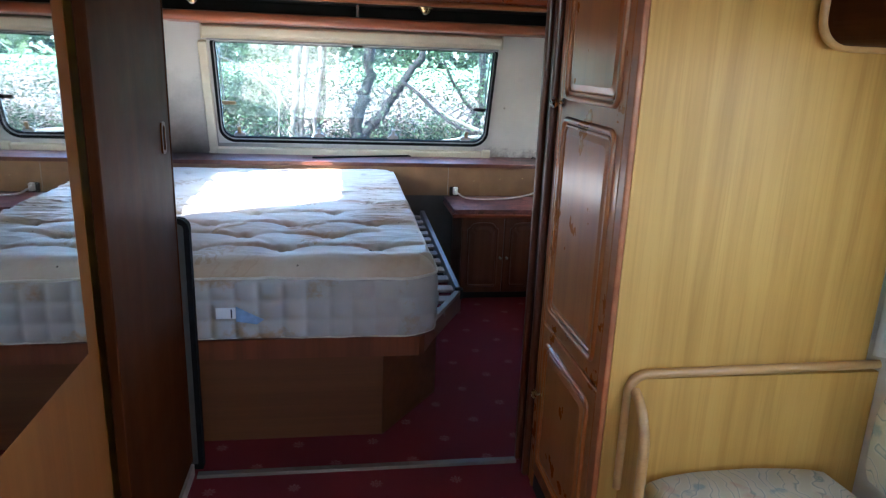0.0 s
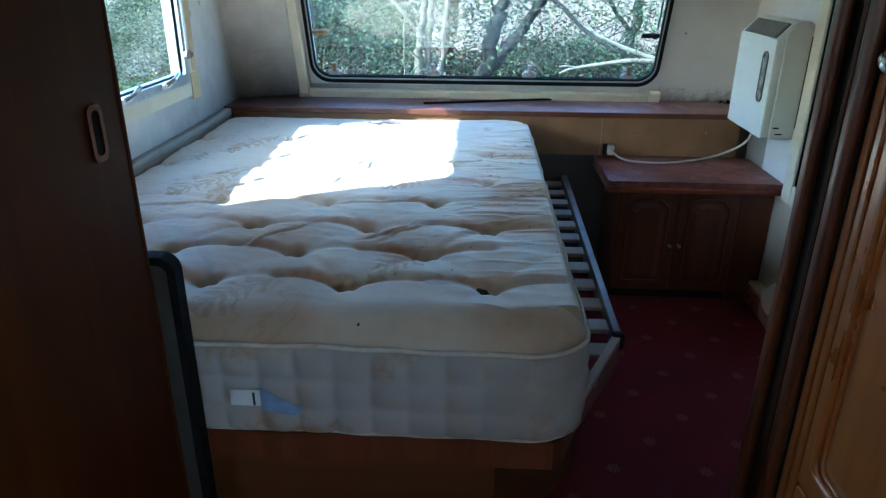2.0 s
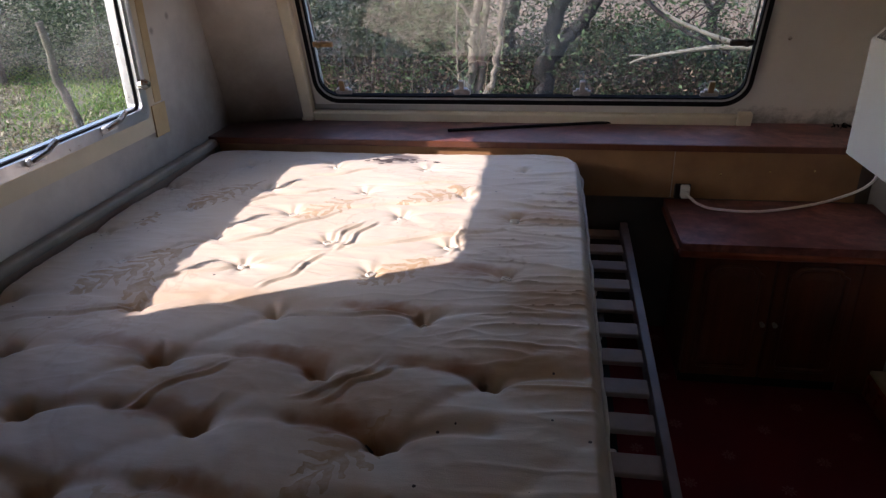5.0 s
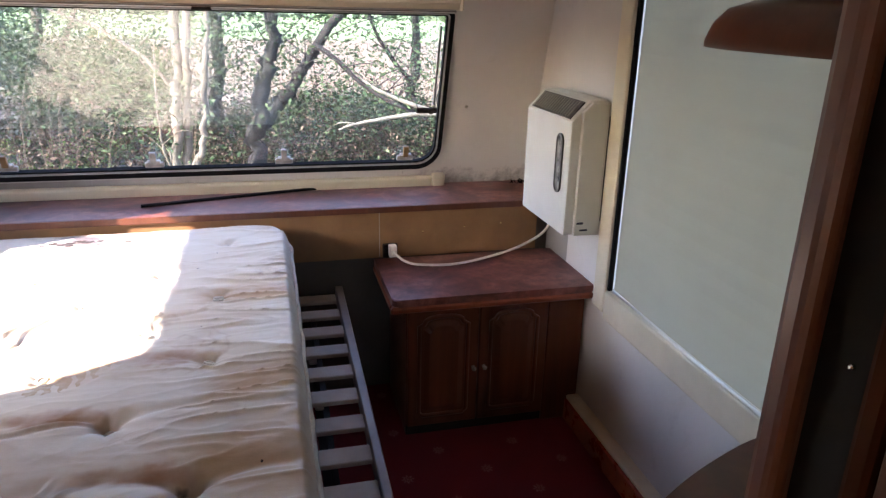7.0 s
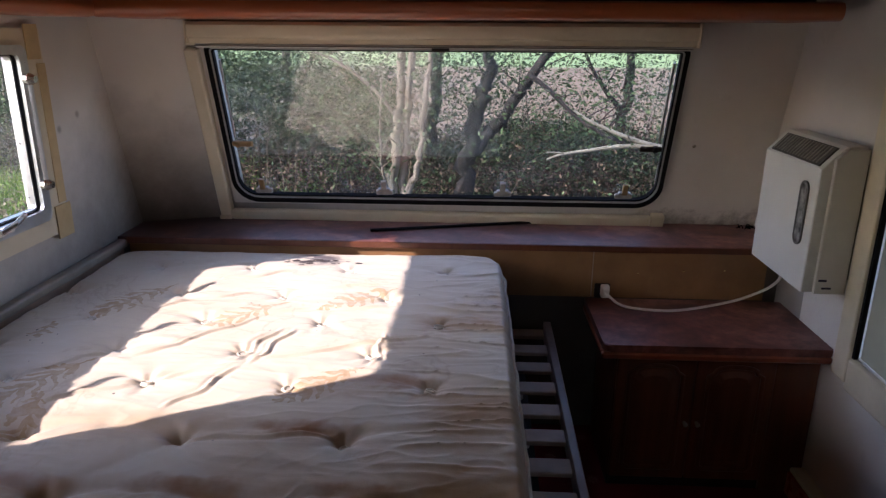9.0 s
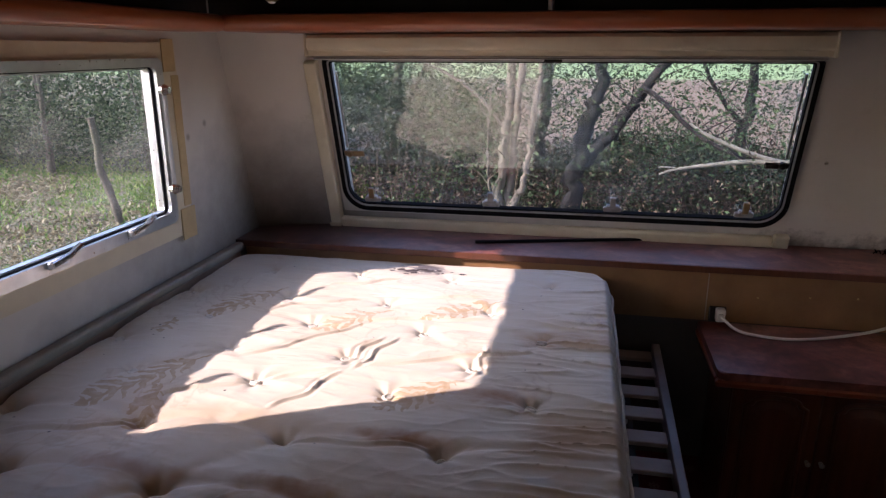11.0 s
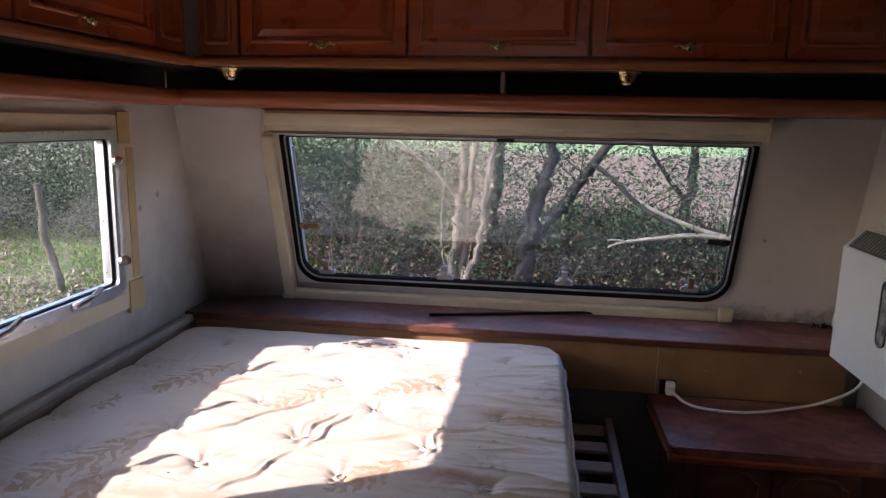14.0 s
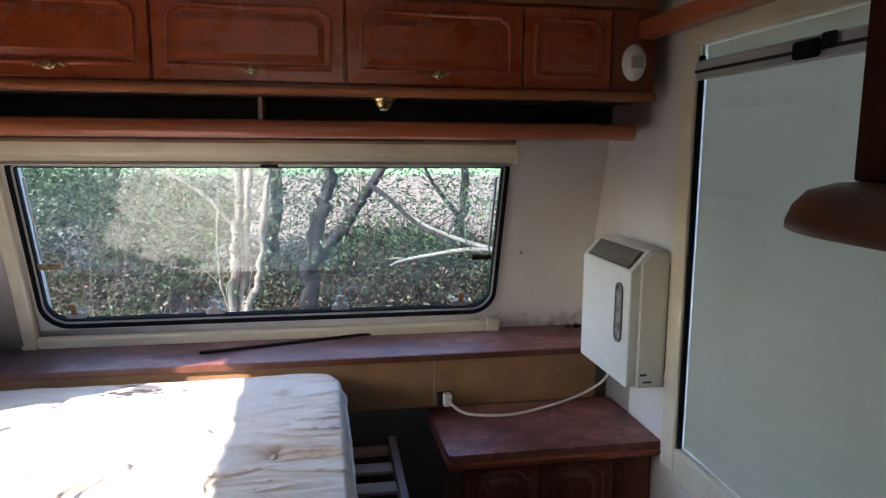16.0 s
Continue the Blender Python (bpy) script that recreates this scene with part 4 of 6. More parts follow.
def top_height(x, y, near=None):
    """Tufted surface: low pillows between buttons, pulled folds, puckers round the buttons and creases on the worn side."""
    near = near or BUTTONS
    bx, by = min(near, key=lambda b: (x - b[0]) ** 2 + (y - b[1]) ** 2)
    u, v = x - bx, y - by
    d = math.hypot(u, v)
    full = 1.0 - 0.8 * max(0.0, min(1.0, (y - 2.42) / 0.42))
    h = 0.016 - (0.004 + 0.010 * full) * math.exp(-(d / 0.019) ** 2) - (0.004 + 0.012 * full) * math.exp(-d / 0.05)
    h += 0.003 * math.cos(6 * math.atan2(v, u) + bx * 31) * math.exp(-d / 0.045) * min(1.0, d / 0.02)
    for cx, cy in near:
        if abs(x - cx) < 0.2 and -0.06 < y - cy < 0.22:
            # a sagging seam bows away from the bed foot between neighbours of one row; fainter ones run to the next row
            for sx, rise, deep, wide in ((-1, 0.026, 0.018, 0.016), (1, 0.026, 0.018, 0.016), (-1, 0.165, 0.0045, 0.015), (1, 0.165, 0.0045, 0.015)):
                ex, ey = cx + sx * 0.1395, cy + rise
                t = max(0.0, min(1.0, ((x - cx) * (ex - cx) + (y - cy) * (ey - cy)) / ((ex - cx) ** 2 + (ey - cy) ** 2)))
                bow = 0.012 * math.sin(math.pi * t) if rise < 0.1 else 0.0
                dd = math.hypot(x - cx - t * (ex - cx), y - cy - t * (ey - cy) - bow)
                if dd < 0.06:
                    h -= deep * (0.78 + 0.34 * math.sin(cx * 37 + cy * 91 + sx)) * full * (1 - 0.5 * t) * math.exp(-(dd / wide) ** 2)
    for x0, y0, x1, y1 in FOLDS:
        if min(y0, y1) - 0.07 < y < max(y0, y1) + 0.07 and min(x0, x1) - 0.05 < x < max(x0, x1) + 0.05:
            ln = math.hypot(x1 - x0, y1 - y0)
            t = ((x - x0) * (x1 - x0) + (y - y0) * (y1 - y0)) / ln ** 2
            if -0.05 < t < 1.05:
                e = ((x - x0) * (y1 - y0) - (y - y0) * (x1 - x0)) / ln + 0.022 * (t - t * t) * math.sin(x0 * 40) * 2 + 0.006 * math.sin(t * 11 + y0 * 9)
                fade = max(0.0, min(1.0, 5 * t + 0.2)) * max(0.0, min(1.0, 5 * (1 - t) + 0.2))
                h += fade * (0.0040 * math.exp(-(e / 0.0042) ** 2) - 0.0022 * math.exp(-((abs(e) - 0.010) / 0.0045) ** 2))
    # long soft ridges across the bed, as if the cover had been dragged
    w = Vector((x * 1.6, y * 6.5 + 0.35 * x, 3.0))
    ridge = 1 - abs(noise.noise(w + Vector((noise.noise(Vector((x * 3, y * 3, 0))) * 0.5, 0, 0)))) * 2.2
    worn = 0.25 + 0.75 * max(0.0, min(1.0, (y - 2.30) / 0.35))
    h += 0.0026 * worn * max(0.0, ridge) ** 3
    ridge = 1 - abs(noise.noise(Vector((x * 4 + 9, y * 15 + x * 2, 7.0)))) * 2.4
    h += 0.0016 * worn * max(0.0, ridge) ** 2
    ridge = 1 - abs(noise.noise(Vector((x * 9 + y * 5, y * 24 - x * 6, 2.0)))) * 3.0
    h += 0.0012 * worn * max(0.0, ridge) ** 3
    side = max(0.0, min(1.0, (x - 0.04) / 0.09))
    pleat = 1 - abs(noise.noise(Vector((x * 3.5, y * 26, 1.3)))) * 2.2
    h += (0.0006 + 0.0055 * side) * worn * max(0.0, pleat) ** 4
    h += 0.0018 * worn * noise.noise(Vector((x * 5 + 7, y * 34, 4.1))) * (0.35 + side)
    return h + (0.0025 + 0.0035 * full) * noise.noise(Vector((x * 5, y * 5, 0.2)))


def mattress():
    root = thing("mattress", "stained cream tufted mattress with quilted border, on the bed", "mattress", pose(0, 0, 0))
    bm = bmesh.new()
    nx, ny, r = 300, 560, 0.085
    vs = []
    for j in range(ny + 1):
        row = []
        near = [q for q in BUTTONS if abs(q[1] - (MY0 + (MY1 - MY0) * j / ny)) < 0.25]
        for i in range(nx + 1):
            a, b = i / nx, j / ny
            x, y = MX0 + (MX1 - MX0) * a, MY0 + (MY1 - MY0) * b
            # round the corners in plan
            cx, cy = min(max(x, MX0 + r), MX1 - r), min(max(y, MY0 + r), MY1 - r)
            dx, dy = x - cx, y - cy
            if dx and dy:
                m, q = max(abs(dx), abs(dy)), math.hypot(dx, dy)
                x, y = cx + dx * m / q, cy + dy * m / q
            e = min(2.3 * min(x - MX0, MX1 - x), 0.62 * (y - MY0), 2.0 * (MY1 - y), (0.85 if dy < 0 else 2.2) * (r - math.hypot(x - cx, y - cy)) if (dx and dy) else 1.0)
            roll = max(0.0, 1 - e / 0.055)
            z = MZ1 + top_height(x, y, near) * (1 - roll ** 2) - 0.034 * roll ** 2.4
            row.append(bm.verts.new((x, y, z)))
        vs.append(row)
    for j in range(ny):
        for i in range(nx):
            bm.faces.new((vs[j][i], vs[j][i + 1], vs[j + 1][i + 1], vs[j + 1][i]))
    smooth(part("cover", bm, TICKING, root, "tufted satin cover with brown stains"), 80)
    # quilted border all round
    outline = []
    pts = rounded(MX0, MX1, MY0, MY1, r, 14)
    for p, q in zip(pts, pts[1:] + pts[:1]):
        ln = math.hypot(q[0] - p[0], q[1] - p[1])
        k = max(1, int(ln / 0.006))
        outline += [(p[0] + (q[0] - p[0]) * t / k, p[1] + (q[1] - p[1]) * t / k) for t in range(k)]
    n = len(outline)
    bm, rows, run = bmesh.new(), [], [0.0]
    for p, q in zip(outline, outline[1:]):
        run.append(run[-1] + math.hypot(q[0] - p[0], q[1] - p[1]))
    zt = MZ1 - 0.034
    levels = 26
    for k in range(levels + 1):
        t = k / levels
        z = MZ0 + (zt - MZ0) * t
        row = []
        for i, p in enumerate(outline):
            a, b = outline[i - 1], outline[(i + 1) % n]
            tx, ty = b[0] - a[0], b[1] - a[1]
            ln = math.hypot(tx, ty) or 1.0
            nx_, ny_ = ty / ln, -tx / ln
            band = abs(math.sin(math.pi * t * 3))
            cell = abs(math.sin(math.pi * run[i] / 0.066))
            out = (0.006 + 0.012 * max(0.0, -ny_)) * (band ** 0.45) * (0.05 + 0.95 * cell ** 0.4) + 0.004 * noise.noise(Vector((p[0] * 6, p[1] * 6, z * 8)))
            out += 0.004 * math.sin(math.pi * t)
            row.append(bm.verts.new((p[0] + nx_ * out, p[1] + ny_ * out, z + 0.003 * noise.noise(Vector((p[0] * 3, p[1] * 3, 2))))))
        rows.append(row)
    for a, b in zip(rows, rows[1:]):
        for i in range(n):
            bm.faces.new((a[i], a[(i + 1) % n], b[(i + 1) % n], b[i]))
    bm.faces.new(rows[0][::-1])
    smooth(part("border", bm, BORDER, root, "pale quilted border with brown marks"), 80)
    for z, name in ((zt + 0.001, "piping"), (MZ0 + 0.004, "piping")):
        bm = bmesh.new()
        line = [(p[0] + (0.002 if z > 0.5 else 0.002) * (1 if p[0] > 0.2 else -1 if p[0] < -0.8 else 0) + 0.004 * noise.noise(Vector((p[0] * 9, p[1] * 16, 5))), p[1] - ((0.007 if z > 0.5 else 0.003) if p[1] < 2.15 else 0.0), z + 0.007 * noise.noise(Vector((p[0] * 11, p[1] * 11, z)))) for p in outline[::3]]
        tube(bm, line, 0.0042 if z > 0.5 else 0.0035, 7, closed=True)
        smooth(part(name, bm, PIPING, root), 80)
    ring_mesh = None
    for x, y in BUTTONS:
        z = MZ1 + top_height(x, y) + 0.002
        if ring_mesh is None:
            bm = bmesh.new()
            lathe(bm, [(0.013, 0.0), (0.0135, 0.002), (0.009, 0.005), (0.004, 0.006)], None, 10)
            tube(bm, [(0.010 * math.cos(a * 0.5236), 0.007 * math.sin(a * 0.5236), 0.006) for a in range(12)], 0.0018, 5, closed=True)
            ob = part("button", bm, PIPING, root)
            ring_mesh = ob.data
        else:
            ob = new("button", ring_mesh)
            ob.parent = root
        ob.matrix_local = pose(x, y, z, 12, 0, (x * 900 + y * 700) % 180)
    # blotches of black mould lying in the cloth
    rnd = random.Random(11)
    for cx, cy, sx, sy, count, size in ((-0.275, 3.622, 0.042, 0.012, 22, 0.0075), (0.112, 2.228, 0.007, 0.003, 4, 0.0045), (-0.026, 2.378, 0.006, 0.003, 3, 0.004)):
        bm = bmesh.new()
        for k in range(count):
            px, py, r = cx + rnd.gauss(0, sx), min(3.655, cy + rnd.gauss(0, sy)), size * rnd.uniform(0.4, 1.2)
            rim = []
            for a in range(9):
                q = r * rnd.uniform(0.55, 1.15)
                vx, vy = px + 1.7 * q * math.cos(a * 0.698), py + q * math.sin(a * 0.698)
                rim.append(bm.verts.new((vx, vy, MZ1 + top_height(vx, vy) + 0.0012)))
            mid = bm.verts.new((px, py, MZ1 + top_height(px, py) + 0.0014))
            for a in range(9):
                bm.faces.new((rim[a], rim[(a + 1) % 9], mid))
        part("mould_stain", bm, MOULD, root, "black mould stain")["kind"] = "stuff"
    y = MY0 - 0.0265
    lab = part("label", boxed(-0.328, -0.275, y - 0.0015, y, 0.454, 0.486), PALE, root, "white and blue maker's label")
    part("label_print", prism(bmesh.new(), [(-0.274, 0.446), (-0.218, 0.436), (-0.199, 0.450), (-0.238, 0.470), (-0.274, 0.490)], "y", y - 0.0018, y), BLUE, lab)
    part("label_line", boxed(-0.288, -0.284, y - 0.003, y - 0.002, 0.456, 0.482), INK, lab)
    return root


def bed_ledge():
    root = thing("bed_ledge", "narrow wooden ledge along the wall beside the mattress", "ledge", pose(0, 0, 0))
    part("board", boxed(LEFT + 0.001, LEFT + 0.018, 2.05, 3.725, 0.36, 0.612), RAILM, root)
    bm = bmesh.new()
    prism(bm, rounded(LEFT + 0.001, LEFT + 0.032, 0.613, 0.640, 0.009, 4), "y", 2.05, 3.725)
    smooth(part("cap", bm, LEDGE, root, "worn rounded capping"), 60)
    return root


bed_base()
mattress()
bed_ledge()


def folded_board():
    root = thing("folded_board", "grey-green board with dark edging standing at the bed foot", "board", pose(-0.642, 2.012, 0))
    w, h = 0.262, 0.745
    o, i = rounded(-w, w, 0.0, h, (0.004, 0.004, 0.028, 0.028), 6), rounded(-w + 0.014, w - 0.014, 0.014, h - 0.014, (0.003, 0.003, 0.016, 0.016), 6)
    part("edging", ring(bmesh.new(), o, i, "y", -0.014, 0.014), RUBBER, root)
    part("face", prism(bmesh.new(), i, "y", -0.009, 0.009), GREY_BOARD, root)
    return root


folded_board()


# ---- bedroom: shelf, fascia, bedside cabinet ----
def rear_shelf():
    root = thing("rear_shelf", "burgundy mottled laminate shelf under the rear window", "shelf", pose(0, 0, 0))
    back = [(x, rear_y(x, 0.64) - 0.002) for x in (RIGHT - 0.002, 1.0, 0.1, -0.60, -0.70, -0.78, -0.85, LEFT + 0.002)]
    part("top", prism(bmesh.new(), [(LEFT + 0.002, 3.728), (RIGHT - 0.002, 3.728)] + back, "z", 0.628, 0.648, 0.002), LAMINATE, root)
    part("lipping", boxed(LEFT + 0.034, 1.165, 3.722, 3.7275, 0.628, 0.6475, 0.001), CHERRY_DARK, root)
    for x0, x1 in ((LEFT + 0.034, 0.578), (0.581, 1.112)):
        part("fascia", boxed(x0, x1, 3.735, 3.743, 0.476, 0.6275), CARD, root, "scuffed brown fascia board")
    part("back_panel", boxed(LEFT + 0.02, 1.16, 3.756, 3.762, 0.0, 0.627), GREY_BROWN, root, "dull grey-brown lower board")
    part("seam", boxed(0.5785, 0.5805, 3.7335, 3.742, 0.478, 0.627), SLAT, root)
    for x, z in ((0.86, 0.568), (0.985, 0.572), (0.72, 0.556)):
        part("screw", lathe(bmesh.new(), [(0.003, 0), (0.003, 0.0015), (0.001, 0.002)], Matrix.Translation((x, 3.735, z)) @ pose(0, 0, 0, 90), 8), BRASS, root)
    return root


rear_shelf()


def arch_outline(x0, x1, z0, z1, n=10):
    """A panel outline with an arched, shouldered head."""
    s = (x1 - x0) * 0.2
    out = [(x0, z0 + 0.012), (x0 + 0.012, z0), (x1 - 0.012, z0), (x1, z0 + 0.012), (x1, z1 - 0.028), (x1 - s * 0.5, z1 - 0.022)]
    for k in range(n + 1):
        a = math.pi * k / n
        cx, hw = (x0 + x1) / 2, (x1 - x0) / 2 - s * 0.55
        out.append((cx + hw * math.cos(a), z1 - 0.020 + 0.020 * math.sin(a) ** 0.7))
    return out + [(x0 + s * 0.5, z1 - 0.022), (x0, z1 - 0.028)]


def inset(outline, d):
    cx, cz = (min(p[0] for p in outline) + max(p[0] for p in outline)) / 2, (min(p[1] for p in outline) + max(p[1] for p in outline)) / 2
    hw, hz = max(p[0] for p in outline) - cx, max(p[1] for p in outline) - cz
    return [(cx + (p[0] - cx) * (1 - d / hw), cz + (p[1] - cz) * (1 - d / hz)) for p in outline]


def panel_door(parent, name, w, h, mat, outline=None, t=0.018, margin=0.04):
    """A cupboard door in the xz plane facing -y: slab, bead and fielded panel."""
    door = part(name, boxed(0, w, 0, t, 0, h, 0.004, 2), mat, parent)
    o = outline or rounded(margin, w - margin, margin, h - margin, 0.018, 4)
    bm = bmesh.new()
    tube(bm, [(p[0], -0.001, p[1]) for p in o], 0.0068, 7, closed=True)
    smooth(part("bead", bm, mat, door), 70)
    bm = bmesh.new()
    a, b = inset(o, 0.012), inset(o, 0.030)
    ra, rb = [bm.verts.new((p[0], 0.0005, p[1])) for p in a], [bm.verts.new((p[0], -0.0055, p[1])) for p in b]
    for i in range(len(a)):
        bm.faces.new((ra[i], ra[(i + 1) % len(a)], rb[(i + 1) % len(a)], rb[i]))
    bm.faces.new(rb)
    bm.faces.new(ra[::-1])
    part("field", bm, mat, door)
    return door


def knob(parent, x, z, mat, s=1.0, name="knob"):
    m = Matrix.Translation((x, 0, z)) @ pose(0, 0, 0, 90)
    return smooth(part(name, lathe(bmesh.new(), [(0.009 * s, 0), (0.009 * s, 0.003 * s), (0.0045 * s, 0.006 * s), (0.0045 * s, 0.014 * s), (0.011 * s, 0.019 * s), (0.012 * s, 0.024 * s), (0.007 * s, 0.029 * s)], m, 14), mat, parent), 50)


def bedside_cabinet():
    root = thing("bedside_cabinet", "cherry two-door bedside cabinet with burgundy laminate top", "cabinet", pose(0.56, 3.385, 0))
    w = RIGHT - 0.56 - 0.004
    part("top", prism(bmesh.new(), rounded(0, w, 0, 0.346, (0.02, 0.006, 0.002, 0.002), 5), "z", 0.452, 0.474, 0.004), LAMINATE, root)
    part("edge_band", boxed(-0.004, w, -0.004, 0.02, 0.432, 0.4515, 0.005), CHERRY_V, root)
    part("edge_band", boxed(-0.004, 0.016, 0.0205, 0.346, 0.432, 0.4515, 0.005), CHERRY_V, root)
    part("body", boxed(0.05, w - 0.002, 0.064, 0.34, 0.0, 0.4315), CABINET, root)
    part("stile", boxed(0.486, w - 0.002, 0.046, 0.0635, 0.0, 0.4315, 0.002), CABINET, root)
    part("plinth", boxed(0.05, 0.4855, 0.056, 0.0635, 0.0, 0.03), DARK, root)
    for x, kx in ((0.052, 0.200), (0.270, 0.016)):
        door = panel_door(root, "door", 0.215, 0.394, CABINET, arch_outline(0.034, 0.181, 0.036, 0.362))
        door.location = (x, 0.045, 0.033)
        knob(door, kx, 0.185, ZINC, 0.6)
    return root


bedside_cabinet()


def power_lead():
    root = thing("power_lead", "white power lead with plug lying on the cabinet top", "cable", pose(0.618, 3.700, 0.474))
    bm = bmesh.new()
    box(bm, -0.014, 0.012, -0.004, 0.022, 0.012, 0.052, 0.005, 2)
    box(bm, -0.009, 0.007, -0.014, -0.003, 0.018, 0.040, 0.004, 2)
    part("plug", bm, WHITE, root)
    part("socket", boxed(-0.03, 0.018, 0.023, 0.034, 0.004, 0.05, 0.003), DARK, root, "dark socket block")
    bm = bmesh.new()
    tube(bm, spline([(0.0, -0.012, 0.03), (0.010, -0.024, 0.024), (0.032, -0.042, 0.011), (0.073, -0.059, 0.0045), (0.179, -0.074, 0.0045), (0.304, -0.034, 0.006), (0.425, -0.008, 0.028), (0.512, -0.006, 0.080), (0.530, -0.012, 0.168)], 8), 0.0042, 8)
    smooth(part("cord", bm, WHITE, root), 70)
    return root


power_lead()


def stick():
    bm = bmesh.new()
    prism(bm, rounded(-0.006, 0.006, 0.0, 0.009, 0.003, 3), "x", 0.0, 0.60)
    ob = smooth(part("loose_strip", bm, RUBBER), 50)
    ob.matrix_world = pose(-0.132, 3.835, 0.6485, 0, 0, 14.5)
    return tagged(ob, "thin dark plastic strip lying on the rear shelf", "strip")


stick()


def heater():
    root = thing("wall_heater", "off-white gas wall heater with slotted top grille", "heater", pose(1.150, 3.365, 0.638))
    # local: x towards the room is negative, y along the wall
    d, L, h = -0.103, 0.345, 0.33
    bm = bmesh.new()
    prism(bm, [(0, 0), (d, 0), (d, h - 0.012), (d + 0.052, h + 0.045), (0, h + 0.045)], "y", 0.014, L, 0.004)
    part("case", bm, HEATER, root)
    bm = bmesh.new()
    prism(bm, [(0.0, 0), (d + 0.026, 0), (d + 0.026, h + 0.014), (d + 0.052, h + 0.040), (0, h + 0.040)], "y", 0.0, 0.0135, 0.003)
    part("end_panel", bm, HEATER, root, "slightly greyer end panel")
    # slotted grille lying on the sloping top
    slope = Matrix.Translation((d, 0, h - 0.012)) @ Matrix.Rotation(math.atan2(0.052, 0.057), 4, "Y")
    bm = box(bmesh.new(), -0.004, 0.0015, 0.035, L - 0.03, 0.006, 0.066)
    bmesh.ops.transform(bm, matrix=slope, verts=bm.verts)
    gr = part("grille", bm, HEATER_GREY, root, "dark slotted grille")
    for k in range(16):
        y = 0.048 + k * 0.0165
        bm = box(bmesh.new(), -0.007, -0.0045, y, y + 0.007, 0.010, 0.062)
        bmesh.ops.transform(bm, matrix=slope, verts=bm.verts)
        part("louvre", bm, HEATER_LOUVRE, gr)
    part("sight_glass", prism(bmesh.new(), rounded(0.058, 0.094, 0.115, 0.275, 0.018, 6), "x", d - 0.003, d + 0.001), SMOKED, root, "smoked oval sight glass")
    part("sight_rim", ring(bmesh.new(), rounded(0.054, 0.098, 0.111, 0.279, 0.022, 6), rounded(0.0585, 0.0935, 0.1155, 0.2745, 0.0175, 6), "x", d - 0.005, d - 0.0005), HEATER_GREY, root)
    part("mark", boxed(d + 0.032, d + 0.052, -0.0012, -0.0002, 0.034, 0.040), INK, root)
    part("mark", boxed(d + 0.042, d + 0.066, -0.0012, -0.0002, 0.014, 0.019), INK, root)
    # block filling the wall gap, the gap's shade put into its dark colour
    part("gap_shade", boxed(0.001, RIGHT - 1.150 - 0.001, 0.03, L - 0.03, 0.03, h), DARK, root, "dark block for the shaded gap at the wall")
    return root


heater()


def shelf_debris():
    rnd = random.Random(3)
    bm = bmesh.new()
    for k in range(9):
        x, y = rnd.uniform(-0.03, 0.03), rnd.uniform(-0.015, 0.015)
        tube(bm, spline([(x, y, 0.002), (x + rnd.uniform(-0.03, 0.03), y + rnd.uniform(-0.01, 0.01), 0.006 + rnd.uniform(0, 0.018)), (x + rnd.uniform(-0.04, 0.04), y, 0.003)], 3), 0.003, 5)
    ob = part("wire_scrap", bm, RUBBER)
    ob.matrix_world = pose(1.12, 3.955, 0.6485) @ Matrix.Scale(0.6, 4)
    return tagged(ob, "tangled scrap of black wire on the shelf corner", "wire")


shelf_debris()
ob = part("wall_screw", lathe(bmesh.new(), [(0.006, 0), (0.006, 0.003), (0.003, 0.007)], pose(0, 0, 0, 90), 10), CHROME)
ob.matrix_world = pose(0.905, rear_y(0.905, 0.93) - 0.001, 0.93)
tagged(ob, "small metal screw in the wall beside the window", "screw")


# ---- bedroom: overhead lockers ----
def brass_handle(parent, x, z):
    bm = bmesh.new()
    for s in (-1, 1):
        tube(bm, spline([(x, -0.004, z), (x + s * 0.010, -0.012, z - 0.004), (x + s * 0.021, -0.009, z + 0.004), (x + s * 0.034, -0.005, z)], 5), 0.0034, 6)
    ob = smooth(part("handle", bm, BRASS, parent, "brass scroll handle"), 60)
    smooth(part("boss", lathe(bmesh.new(), [(0.008, 0), (0.0085, 0.006), (0.012, 0.012), (0.009, 0.018), (0.004, 0.020)], Matrix.Translation((x, 0.0, z)) @ pose(0, 0, 0, 90), 14), BRASS, ob), 60)
    return ob


def locker_outline(w, h):
    """Door bead with nicked upper corners."""
    a, b = 0.035, w - 0.035
    return [(a, 0.035), (b, 0.035), (b, h - 0.060), (b - 0.008, h - 0.045), (b - 0.022, h - 0.040), (b - 0.026, h - 0.032),
            (a + 0.026, h - 0.032), (a + 0.022, h - 0.040), (a + 0.008, h - 0.045), (a, h - 0.060)]


LZ, LH = 1.428, 0.34
DOOR_H = 0.205
root = thing("rear_lockers", "cherry overhead lockers with brass handles over the rear window", "locker", pose(0, 3.457, LZ))
part("carcass", boxed(-0.70, 1.126, 0.020, 0.17, 0.0, LH), CHERRY, root)
part("back_box", boxed(-0.70, 1.126, 0.1705, 0.175, 0.0, LH), DARK, root)
for x0, x1 in ((-0.585, -0.146), (-0.142, 0.306), (0.310, 0.759)):
    door = panel_door(root, "door", x1 - x0, DOOR_H, CHERRY, locker_outline(x1 - x0, DOOR_H))
    door.location = (x0, 0.0, 0.005)
    brass_handle(door, (x1 - x0) / 2 + 0.003, 0.026)
door = panel_door(root, "door", 0.237, DOOR_H, CHERRY, rounded(0.030, 0.207, 0.032, 0.172, (0.012, 0.012, 0.03, 0.03), 4))
